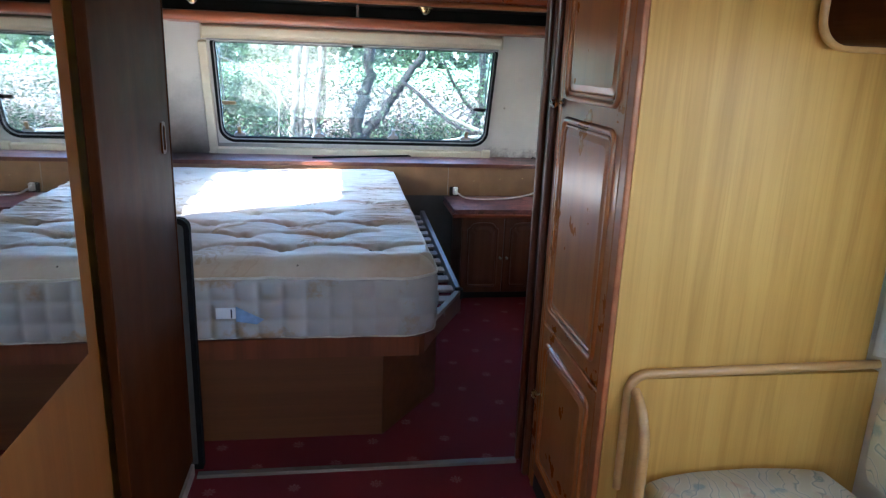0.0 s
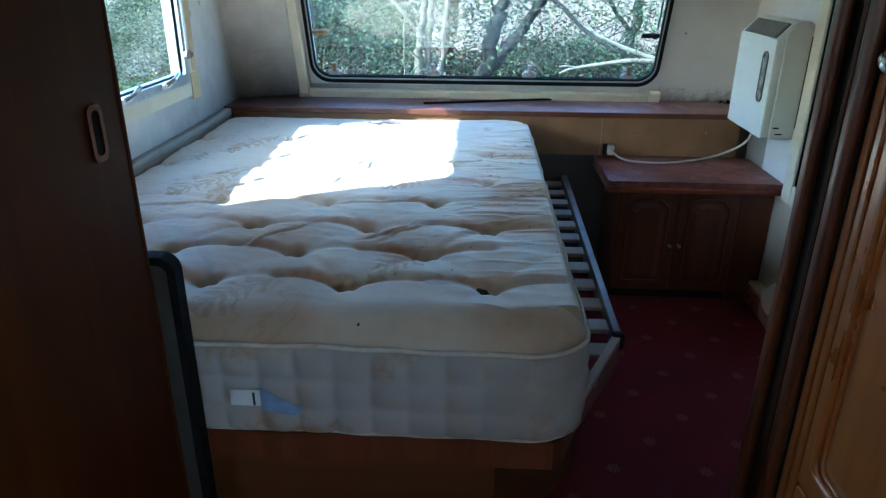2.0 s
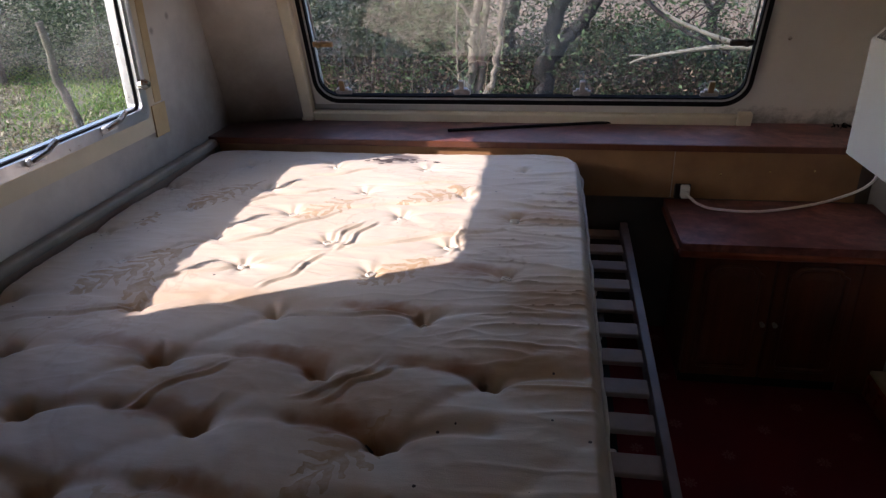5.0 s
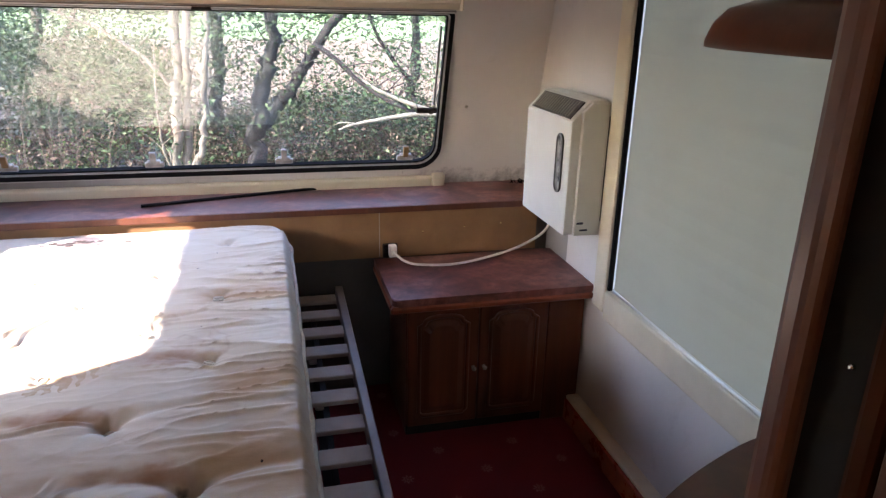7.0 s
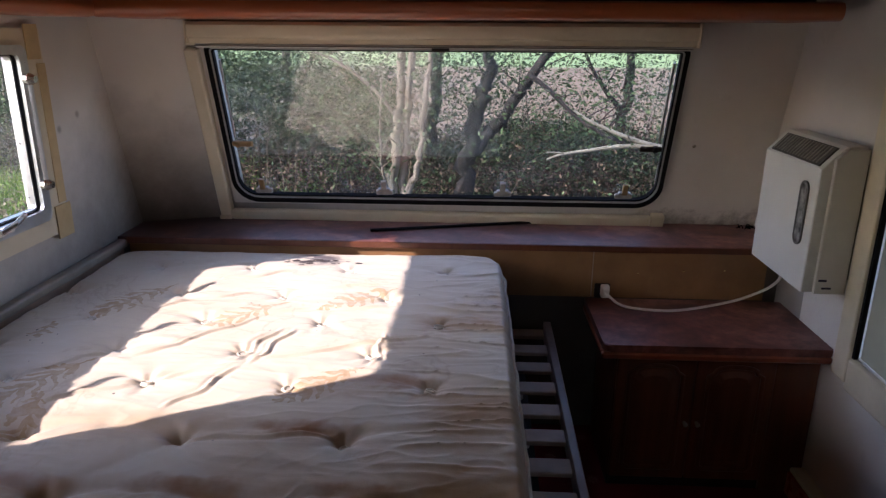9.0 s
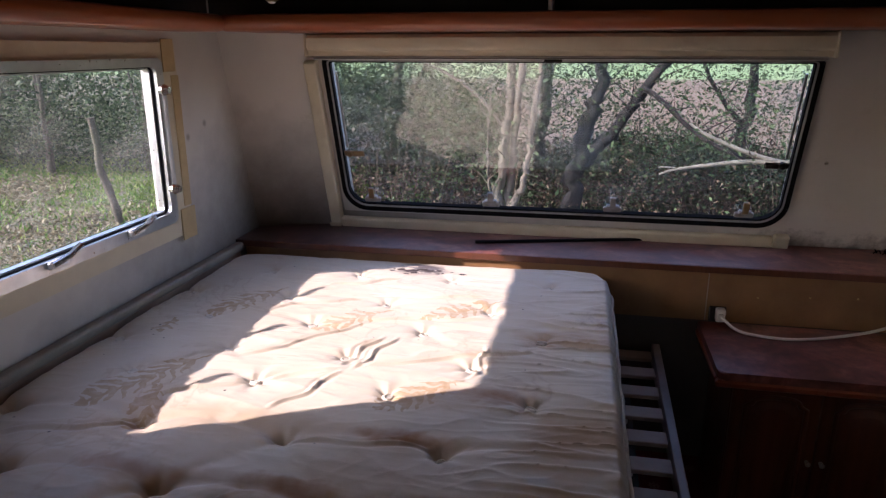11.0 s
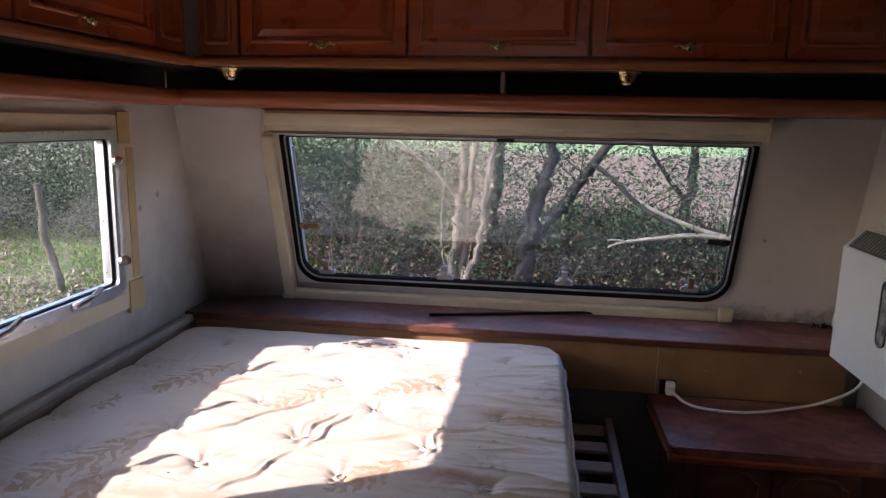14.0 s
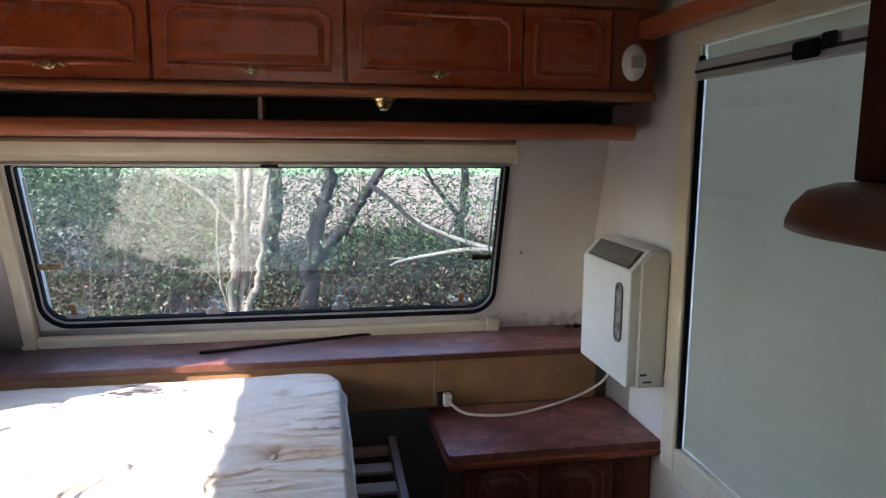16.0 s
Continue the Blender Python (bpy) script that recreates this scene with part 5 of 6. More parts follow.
door.location = (0.763, 0.0, 0.005)
part("stile", boxed(1.003, 1.126, 0.004, 0.0195, 0.0, 0.213, 0.002), CHERRY_V, root)
fill = panel_door(root, "filler_panel", 0.108, DOOR_H, CHERRY_V, rounded(0.022, 0.086, 0.032, 0.172, 0.006, 3))
fill.location = (-0.698, 0.0, 0.005)
bm = bmesh.new()
prism(bm, [(-0.012, -0.004), (-0.016, -0.012), (-0.012, -0.022), (0.02, -0.024), (0.02, 0.0), (-0.006, 0.0)], "x", -0.716, 1.126)
smooth(part("lower_moulding", bm, TRIM, root, "lighter rounded moulding"), 50)
part("top_rail", boxed(-0.70, 1.126, -0.003, 0.0195, 0.216, 0.244, 0.005, 2), TRIM, root)
# open shelf recess lined near-black, its shade painted into the boards
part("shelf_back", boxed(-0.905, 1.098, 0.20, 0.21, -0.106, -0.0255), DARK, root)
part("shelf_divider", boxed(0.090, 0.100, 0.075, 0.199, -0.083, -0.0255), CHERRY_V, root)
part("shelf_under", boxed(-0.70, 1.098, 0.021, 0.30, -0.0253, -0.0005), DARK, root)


def valance(name, m, length, depth, label):
    """A pelmet shelf: rounded nose with a thin board behind it."""
    root = thing(name, label, "pelmet", m)
    bm = bmesh.new()
    prism(bm, [(0.012, 0.0), (-0.004, 0.004), (-0.012, 0.014), (-0.012, 0.030), (-0.004, 0.042), (0.012, 0.046), (0.028, 0.046), (0.028, 0.0)], "x", 0.0, length)
    smooth(part("nose", bm, TRIM2, root), 40)
    part("board", boxed(0.0, length, 0.0285, depth, 0.001, 0.012), TRIM2, root)
    return root


TRIM2 = veneer("pelmet_cherry", (0.24, 0.058, 0.020), (0.36, 0.098, 0.036), (0.43, 0.135, 0.054), "x", 0.32, 0.3, 0.8, 0.3)
valance("pelmet_shelf", pose(-0.785, 3.512, 1.302), 1.885, 0.285, "rounded cherry pelmet shelf over the rear window")

root = thing("side_lockers", "cherry overhead lockers along the bed side wall", "locker", pose(-0.722, 2.06, LZ, 0, 0, 90))
# local x runs along the wall towards the rear, local -y faces the room
part("carcass", boxed(0.0, 1.376, 0.020, 0.198, 0.0, LH), CHERRY, root)
for x0, x1 in ((0.33, 0.775), (0.779, 1.232)):
    door = panel_door(root, "door", x1 - x0, DOOR_H, CHERRY, locker_outline(x1 - x0, DOOR_H))
    door.location = (x0, 0.0, 0.005)
    brass_handle(door, (x1 - x0) / 2 - 0.03, 0.026)
fill = panel_door(root, "filler_panel", 0.138, DOOR_H, CHERRY_V, rounded(0.024, 0.11, 0.032, 0.172, 0.006, 3))
fill.location = (1.236, 0.0, 0.005)
part("top_rail", boxed(0.0, 1.376, -0.003, 0.0195, 0.216, 0.244, 0.005, 2), TRIM, root)
bm = bmesh.new()
prism(bm, [(-0.012, -0.004), (-0.016, -0.012), (-0.012, -0.022), (0.02, -0.024), (0.02, 0.0), (-0.006, 0.0)], "x", 0.0, 1.390)
smooth(part("lower_moulding", bm, TRIM, root, "lighter rounded moulding"), 50)
# near-black lining again, the recess shade put into its colour
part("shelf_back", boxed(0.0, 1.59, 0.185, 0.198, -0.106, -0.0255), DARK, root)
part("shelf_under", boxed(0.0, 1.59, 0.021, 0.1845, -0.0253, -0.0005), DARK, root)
valance("pelmet_shelf", pose(-0.787, 2.06, 1.3015, 0, 0, 90), 1.448, 0.135, "rounded cherry pelmet shelf over the side window")


def reading_lamp(x, y, z):
    root = thing("spot_lamp", "small brass downlight under the lockers", "lamp", pose(x, y, z), "downlights under the lockers")
    smooth(part("rim", lathe(bmesh.new(), [(0.034, 0.0), (0.033, -0.004), (0.024, -0.008), (0.020, -0.020), (0.012, -0.026)], None, 18), BRASS, root), 60)
    part("lens", lathe(bmesh.new(), [(0.011, -0.0262), (0.010, -0.029), (0.004, -0.031)], None, 14), WHITE, root)
    return root


reading_lamp(-0.632, 3.50, LZ - 0.0255)
reading_lamp(0.405, 3.50, LZ - 0.0255)


def alarm_sensor_unit():
    root = thing("alarm_sensor", "round white alarm sensor on the locker end", "sensor", pose(1.064, 3.461, 1.505))
    m = pose(0, 0, 0, 90) @ Matrix.Diagonal((0.85, 1.25, 1, 1))
    smooth(part("dome", lathe(bmesh.new(), [(0.038, 0.0), (0.038, 0.006), (0.032, 0.018), (0.018, 0.026), (0.004, 0.028)], m, 24), WHITE, root), 70)
    part("lens", boxed(-0.017, 0.017, -0.029, -0.020, -0.016, 0.016, 0.004, 2), BLIND, root)
    part("mark", boxed(-0.004, 0.004, -0.020, -0.0185, -0.036, -0.033), INK, root)
    return root


alarm_sensor_unit()

# ---- bedroom: the window wall with pelmet, dressing unit, skirting ----
bm = bmesh.new()
prism(bm, [(0.0, 0.0), (-0.02, 0.003), (-0.026, 0.02), (-0.022, 0.046), (0.0, 0.05), (0.06, 0.05), (0.06, 0.036), (0.016, 0.036), (0.016, 0.0)], "x", 0.0, 1.05)
ob = smooth(part("pelmet_board", bm, TRIM2), 40)
ob.matrix_world = pose(1.10, 3.56, 1.566, 0, 0, -90)
tagged(ob, "cherry pelmet board over the blinded side window", "pelmet")


def dressing_unit():
    root = thing("dressing_unit", "dark cherry dressing unit with rounded counter and upper shelf", "dresser", pose(0.0, 2.035, 0))
    # counter: deep by the partition, curving back to the wall
    curve = [(1.166, 0.0), (0.64, 0.0), (0.632, 0.12), (0.642, 0.20), (0.68, 0.27), (0.78, 0.345), (0.90, 0.405), (1.02, 0.445), (1.166, 0.455)]
    pl = [(p.x, p.y) for p in spline([(x, y, 0) for x, y in curve[1:]], 4)]
    part("counter", prism(bmesh.new(), [curve[0]] + pl, "z", 0.556, 0.582, 0.005), CHERRY_DARK, root)
    sm = [(1.166 - (1.166 - x) * 0.90, max(0.002, y * 0.9)) for x, y in pl]
    part("cabinet", prism(bmesh.new(), [(1.1655, 0.002)] + sm, "z", 0.0, 0.5555), CHERRY_DARK, root)
    thing_knob(root, (0.86, 0.43, 0.42))
    # upper shelf with a rounded nose, and the tall cupboard over it
    # nose: a quarter-round profile swept along the front and round the end
    line = [(0.697, 0.0), (0.697, 0.20), (0.706, 0.28), (0.740, 0.350), (0.80, 0.388), (0.91, 0.400), (1.10, 0.400)]
    path = [(p.x, p.y) for p in spline([(x, y, 0) for x, y in line], 4)]
    bm, rows = bmesh.new(), []
    for off, z in ((0.0, 1.198), (0.0, 1.205), (0.006, 1.222), (0.020, 1.238), (0.045, 1.246)):
        row = []
        for i, p in enumerate(path):
            a, b = path[max(0, i - 1)], path[min(len(path) - 1, i + 1)]
            tx, ty = b[0] - a[0], b[1] - a[1]
            ln = math.hypot(tx, ty)
            row.append(bm.verts.new((p[0] + ty / ln * off, p[1] - tx / ln * off, z)))
        rows.append(row)
    corner_lo, corner_hi = bm.verts.new((1.10, 0.0, 1.198)), bm.verts.new((1.10, 0.0, 1.246))
    for a, b in zip(rows, rows[1:]):
        for i in range(len(path) - 1):
            bm.faces.new((a[i], a[i + 1], b[i + 1], b[i]))
    bm.faces.new(rows[0] + [corner_lo])
    bm.faces.new(rows[-1] + [corner_hi])
    smooth(part("upper_shelf", bm, CHERRY_DARK, root), 50)
    part("upper_cupboard", boxed(0.822, 1.10, 0.0, 0.352, 1.2465, 1.90, 0.003), BROWN, root)
    return root


def thing_knob(root, at):
    ob = smooth(part("knob", lathe(bmesh.new(), [(0.018, 0), (0.018, 0.012), (0.012, 0.022), (0.004, 0.026)], Matrix.Translation(at) @ pose(0, 0, 0, -90, 0, 20), 16), RUBBER, root), 60)
    return ob


dressing_unit()

bm = boxed(1.120, RIGHT - 0.001, 2.56, 3.428, 0.0, 0.070, 0.003)
skirt = thing("pipe_boxing", "low wooden pipe boxing with cream capping along the wall", "boxing", pose(0, 0, 0))
part("front", bm, CHERRY, skirt)
part("capping", boxed(1.125, RIGHT - 0.001, 2.56, 3.428, 0.0705, 0.086, 0.004), CREAM, skirt)


# ---- doorway: wardrobe, jamb, sliding door, mirror door ----
def wardrobe():
    X, Y0, Y1 = 0.550, 1.395, 1.822
    root = thing("wardrobe", "tall wardrobe with cherry panel doors and light oak end", "wardrobe", pose(X, Y1, 0, 0, 0, -90))
    # local x runs towards the camera, local -y faces the aisle
    w = Y1 - Y0
    part("carcass", boxed(0.0, w - 0.016, 0.0195, 0.590, 0.0, TOP - 0.002), WARDROBE, root)
    part("end_panel", boxed(w - 0.0155, w, 0.012, 0.592, 0.0, TOP - 0.002), OAK, root, "light oak veneered end panel")
    part("corner_post", boxed(w - 0.032, w + 0.002, -0.002, 0.0115, 0.0, TOP - 0.002, 0.004, 2), TRIM, root)
    up = part("upper_door", boxed(0.002, w - 0.034, 0.0, 0.019, 0.512, 1.88, 0.004, 2), WARDROBE, root)
    lo = part("lower_door", boxed(0.002, w - 0.034, 0.0, 0.019, 0.06, 0.506, 0.004, 2), WARDROBE, root)
    part("plinth", boxed(0.002, w - 0.034, 0.006, 0.019, 0.0, 0.055), DARK, root)
    for parent, z0, z1 in ((up, 0.556, 1.045), (up, 1.096, 1.84), (lo, 0.11, 0.462)):
        o = rounded(0.036, w - 0.072, z0, z1, 0.022, 4)
        bm = bmesh.new()
        tube(bm, [(p[0], -0.001, p[1]) for p in o], 0.007, 6, closed=True)
        tube(bm, [(p[0], -0.0005, p[1]) for p in inset(o, 0.013)], 0.004, 6, closed=True)
        smooth(part("bead", bm, WARDROBE, parent), 70)
        bm = bmesh.new()
        a, b = inset(o, 0.018), inset(o, 0.032)
        ra, rb = [bm.verts.new((p[0], 0.0005, p[1])) for p in a], [bm.verts.new((p[0], -0.0045, p[1])) for p in b]
        for i in range(len(a)):
            bm.faces.new((ra[i], ra[(i + 1) % len(a)], rb[(i + 1) % len(a)], rb[i]))
        bm.faces.new(rb)
        part("field", bm, WARDROBE, parent)
    knob(up, 0.020, 1.082, CHROME, 1.15)
    knob(lo, 0.034, 0.315, BRASS, 1.0)
    return root


wardrobe()
jamb = thing("door_jamb", "rounded cherry jamb post beside the wardrobe", "door jamb", pose(0, 0, 0))
# post coloured near-black to paint the shade inside the slot
part("post", boxed(0.560, 0.640, 1.880, 1.984, 0.0, TOP - 0.002), DARK, jamb, "near-black post with the slot's shade in its colour")
part("bead", boxed(0.541, 0.5595, 1.962, 1.986, 0.0, TOP - 0.002, 0.008, 3), CABINET, jamb)
part("bead", boxed(0.546, 0.5595, 1.906, 1.924, 0.0, TOP - 0.002, 0.005, 2), BROWN, jamb)
part("bead", boxed(0.541, 0.5595, 1.880, 1.902, 0.0, TOP - 0.002, 0.007, 3), CABINET, jamb)
part("reveal", boxed(0.566, 0.640, 1.824, 1.8795, 0.0, TOP - 0.002), BROWN, jamb)
part("bead", boxed(0.552, 0.5655, 1.826, 1.845, 0.0, TOP - 0.002, 0.005, 2), WARDROBE, jamb)
part("bead", boxed(0.557, 0.5655, 1.856, 1.875, 0.0, TOP - 0.002, 0.004, 2), WARDROBE, jamb)
part("catch_pin", lathe(bmesh.new(), [(0.0018, 0), (0.0018, 0.002), (0.001, 0.003)], Matrix.Translation((0.5598, 1.943, 1.05)) @ pose(0, 0, 0, 0, -90), 8), CHROME, jamb, "small bright catch pin")
tagged(part("wall_bedroom", boxed(0.6405, RIGHT - 0.001, 1.955, 2.030, 0.0, TOP - 0.002), BROWN), "brown veneered bedroom partition", "wall", kind="structure")


def sliding_door():
    root = thing("sliding_door", "brown veneered sliding door standing open", "door", pose(-0.403, 1.448, 0.045, 0, 0, 90))
    L, h = 0.512, 1.84
    # local x runs towards the rear, local -y faces the aisle
    part("leaf", boxed(0.0, L, 0.0, 0.022, 0.0, h, 0.003, 2), BROWN, root)
    part("edge_strip", boxed(L + 0.0005, L + 0.008, -0.002, 0.0235, 0.0, h, 0.002), BROWN, root)
    pull = part("finger_pull", ring(bmesh.new(), rounded(L - 0.088, L - 0.052, 0.885, 0.960, 0.012, 5), rounded(L - 0.080, L - 0.060, 0.893, 0.952, 0.008, 5), "y", -0.004, 0.001), COPPER, root, "recessed copper finger pull")
    part("recess", prism(bmesh.new(), rounded(L - 0.0795, L - 0.0605, 0.8935, 0.9515, 0.008, 5), "y", -0.0015, 0.0005), RUBBER, pull)
    part("floor_track", boxed(-0.02, L + 0.008, -0.004, 0.024, -0.044, -0.008), SLAT, root, "pale floor track")
    return root


sliding_door()


def mirror_door():
    root = thing("washroom_door", "light oak washroom door with a tall mirror", "door", pose(-0.450, 0.62, 0.01, 0, 0, 90))
    L, h = 0.81, 1.90
    part("leaf", boxed(0.0, L, -0.020, 0.0, 0.0, h, 0.003, 2), ORANGE, root)
    part("mirror", boxed(0.06, L - 0.060, -0.0235, -0.0205, 0.635, h - 0.08, 0.001), MIRROR, root, "tall mirror glass")
    return root


mirror_door()


# ---- lounge: bench seat and locker beside the wardrobe end ----
def bench():
    root = thing("bench_seat", "oak bench end with rounded trim by the wardrobe", "bench", pose(0, 0, 0))
    part("backboard", boxed(0.605, 1.166, 1.380, 1.394, 0.0, 0.555), OAK, root, "light oak backboard")
    line = [(0.600, 1.385, 0.30), (0.600, 1.385, 0.525)] + [(0.640 - 0.04 * math.cos(a * 0.2618), 1.385, 0.525 + 0.04 * math.sin(a * 0.2618)) for a in range(1, 7)] + [(0.90, 1.385, 0.568), (1.166, 1.385, 0.571)]
    bm = bmesh.new()
    tube(bm, line, 0.010, 8)
    smooth(part("top_trim", bm, OAK_TRIM, root, "rounded oak trim"), 60)
    prof = [(1.379, 0.0), (1.379, 0.53), (1.36, 0.522), (1.335, 0.502), (1.318, 0.47), (1.310, 0.43), (1.308, 0.0)]
    part("arm_panel", prism(bmesh.new(), prof, "x", 0.604, 0.620), OAK, root)
    bm = bmesh.new()
    tube(bm, [(0.612, y, z) for y, z in prof[1:]], 0.011, 8)
    smooth(part("arm_trim", bm, OAK_TRIM, root), 60)
    part("seat_box", boxed(0.640, 1.166, -1.2, 1.379, 0.0, 0.235), OAK, root)
    return root


bench()


def cushion(name, x0, x1, y0, y1, z0, z1, label):
    bm = box(bmesh.new(), x0, x1, y0, y1, z0, z1)
    bmesh.ops.subdivide_edges(bm, edges=bm.edges[:], cuts=14, use_grid_fill=True)
    c = Vector(((x0 + x1) / 2, (y0 + y1) / 2, (z0 + z1) / 2))
    hx, hy, hz = (x1 - x0) / 2, (y1 - y0) / 2, (z1 - z0) / 2
    for v in bm.verts:
        u = ((v.co.x - c.x) / hx, (v.co.y - c.y) / hy, (v.co.z - c.z) / hz)
        k = [1 - 0.09 * (abs(u[1]) ** 5 + abs(u[2]) ** 5), 1 - 0.012 * (abs(u[0]) ** 5 + abs(u[2]) ** 5), 1 - 0.10 * (abs(u[0]) ** 5 + abs(u[1]) ** 8)]
        v.co = c + Vector((u[0] * hx * k[0], u[1] * hy * k[1], u[2] * hz * k[2] + 0.004 * noise.noise(v.co * 7)))
    return tagged(smooth(part(name, bm, FLORAL), 80), label, "cushion")


cushion("seat_cushion", 0.626, 1.085, -1.15, 1.37, 0.236, 0.355, "floral pale green bench seat cushion")
cushion("back_cushion", 1.090, 1.166, -1.15, 1.30, 0.345, 0.56, "floral pale green back cushion against the wall")


def lounge_locker():
    root = thing("lounge_locker", "dark wood overhead locker with rounded trim", "locker", pose(0, 0, 0))
    o = rounded(0.885, 1.166, 1.222, 1.90, (0.05, 0.002, 0.002, 0.002), 8)
    part("body", prism(bmesh.new(), o, "y", 0.35, 1.388), BROWN, root)
    bm = bmesh.new()
    tube(bm, [(0.884, 1.372, 1.90), (0.884, 1.372, 1.272)] + [(0.934 - 0.05 * math.cos(a * 0.2618), 1.372, 1.271 - 0.05 * math.sin(a * 0.2618)) for a in range(1, 7)] + [(1.166, 1.372, 1.221)], 0.010, 8)
    smooth(part("edge_trim", bm, OAK_TRIM, root), 60)
    return root


lounge_locker()


def curtain():
    bm = bmesh.new()
    n = 46
    prof = [(1.142 + 0.011 * math.sin(i * 1.25) + 0.004 * math.sin(i * 0.5), 0.985 + 0.40 * i / n) for i in range(n + 1)]
    low = [bm.verts.new((x, y, 0.60)) for x, y in prof]
    high = [bm.verts.new((1.146 + (x - 1.142) * 0.6, y, 1.215)) for x, y in prof]
    for i in range(n):
        bm.faces.new((low[i], low[i + 1], high[i + 1], high[i]))
    bmesh.ops.solidify(bm, geom=bm.faces[:], thickness=0.003)
    return tagged(smooth(part("curtain", bm, WHITE), 80), "white curtain hanging beside the lounge window", "curtain")


curtain()


# ---- outside ----
GZ = -0.55


def ground():
    bm = bmesh.new()
    xs = [-1500, -300, -60] + [-30 + 2.0 * i for i in range(31)] + [60, 300, 1500]
    ys = [-1500, -200, -30] + [-10 + 1.5 * j for j in range(41)] + [90, 300, 1500]
    vs = [[bm.verts.new((x, y, GZ + (0.10 * noise.noise(Vector((x * 0.25, y * 0.25, 0))) if max(abs(x), abs(y)) > 3.5 else 0.0))) for x in xs] for y in ys]
    for j in range(len(ys) - 1):
        for i in range(len(xs) - 1):
            bm.faces.new((vs[j][i], vs[j][i + 1], vs[j + 1][i + 1], vs[j + 1][i]))
    return tagged(smooth(part("ground", bm, EARTH), 80), "rough grass, leaf litter and fields beyond the hedge", "ground", kind="structure")


ground()
rng = np.random.default_rng(7)


def leaf_cloud(name, centers, size, material, parent=None, label="", droop=0.0, slim=0.45):
    """Many small pointed leaves, one four-cornered face each, turned at random."""
    n = len(centers)
    c = np.asarray(centers, float)
    d = rng.normal(size=(n, 3))
    d[:, 2] = d[:, 2] * 0.6 - droop
    d /= np.linalg.norm(d, axis=1)[:, None]
    e = np.cross(d, rng.normal(size=(n, 3)))
    e /= np.linalg.norm(e, axis=1)[:, None] + 1e-9
    s = (size * rng.uniform(0.5, 1.3, n))[:, None]
    verts = np.concatenate([c, c + d * s * 0.5 + e * s * slim * 0.5, c + d * s, c + d * s * 0.5 - e * s * slim * 0.5], axis=1).reshape(-1, 3)
    faces = np.arange(4 * n).reshape(-1, 4)
    data = bpy.data.meshes.new(name)
    data.from_pydata(verts.tolist(), [], faces.tolist())
    data.materials.append(material)
    ob = new(name, data)
    if parent:
        ob.parent = parent
    if label:
        ob["label"] = label
    return ob


def clumps(n, spread, centers, weights=None):
    c = np.asarray(centers, float)
    k = rng.choice(len(c), n, p=weights)
    return c[k] + rng.normal(size=(n, 3)) * np.asarray(spread)


def tree(name, base, trunks, bark_mat, leaves, crown, label, leaf_mat, leaf_size=0.05, twigs=40):
    """Tapered trunks with limbs and twigs; the crown is a cloud of leaves on the twig ends."""
    root = thing(name, label, "tree", pose(*base))
    rnd = random.Random(sum(int(v * 100) for v in base))
    ends = []
    for line, r0, r1 in trunks:
        pts = spline(line, 6)
        pts = [p + Vector((rnd.gauss(0, r0 * 0.22), rnd.gauss(0, r0 * 0.22), 0)) for p in pts]
        rr = [(r0 + (r1 - r0) * (i / (len(pts) - 1)) ** 0.8) * rnd.uniform(0.85, 1.15) for i in range(len(pts))]
        bm = bmesh.new()
        tube(bm, pts, r0, 10, radii=rr)
        smooth(part("trunk", bm, bark_mat, root), 80)
        bm = bmesh.new()
        for k in range(twigs // len(trunks)):
            i = rnd.randrange(len(pts) // 3, len(pts))
            p = pts[i]
            a = rnd.uniform(0, 6.283)
            ln = rnd.uniform(0.3, 0.9)
            d = Vector((math.cos(a), math.sin(a), rnd.uniform(-0.1, 0.8))).normalized()
            q1, q2 = p + d * ln * 0.5 + Vector((0, 0, 0.06)), p + d * ln + Vector((rnd.gauss(0, 0.15), rnd.gauss(0, 0.15), rnd.uniform(-0.1, 0.2)))
            tube(bm, spline([p, q1, q2], 4), 0.007, 5, radii=[0.007 * (1 - j / 9.5) for j in range(9)])
            ends += [tuple(q1), tuple(q2), tuple(q2)]
        smooth(part("limb", bm, BARK_MID if bark_mat == BARK_PALE else bark_mat, root), 80)
    if leaves:
        leaf_cloud("crown", clumps(leaves, crown, ends), leaf_size, leaf_mat, root)
    return root


# pale twin-stemmed tree, dark forked tree, and slimmer stems along the hedge
tree("pale_stemmed_tree", (-0.535, 8.0, GZ), [([(0.0, 0, -0.1), (-0.006, 0, 0.43), (0.03, 0, 0.79), (0.06, 0.02, 1.21), (0.09, 0.04, 1.61), (0.12, 0.05, 2.6), (0.2, 0.1, 4.2)], 0.052, 0.03),
     ([(0.075, 0.03, -0.1), (0.082, 0.03, 0.5), (0.11, 0.04, 0.9), (0.165, 0.02, 1.6), (0.22, 0, 2.6), (0.34, 0, 4.0)], 0.046, 0.024),
     ([(0.10, -0.05, -0.1), (0.133, -0.05, 0.43), (0.22, -0.05, 0.61), (0.266, -0.04, 0.965), (0.302, 0, 1.38), (0.333, 0, 1.64), (0.42, 0, 2.6), (0.5, 0, 4.0)], 0.036, 0.018),
     ([(0.04, 0, 1.1), (-0.25, 0, 1.42), (-0.6, 0.1, 1.62), (-1.3, 0.1, 1.9)], 0.020, 0.008), ([(-0.02, 0.02, 0.3), (-0.09, -0.05, 0.55), (-0.12, -0.05, 0.9), (-0.1, 0, 1.5)], 0.014, 0.007)],
     BARK_PALE, 2200, (0.35, 0.35, 0.30), "pale multi-stemmed hedgerow tree", LEAF_PALE)
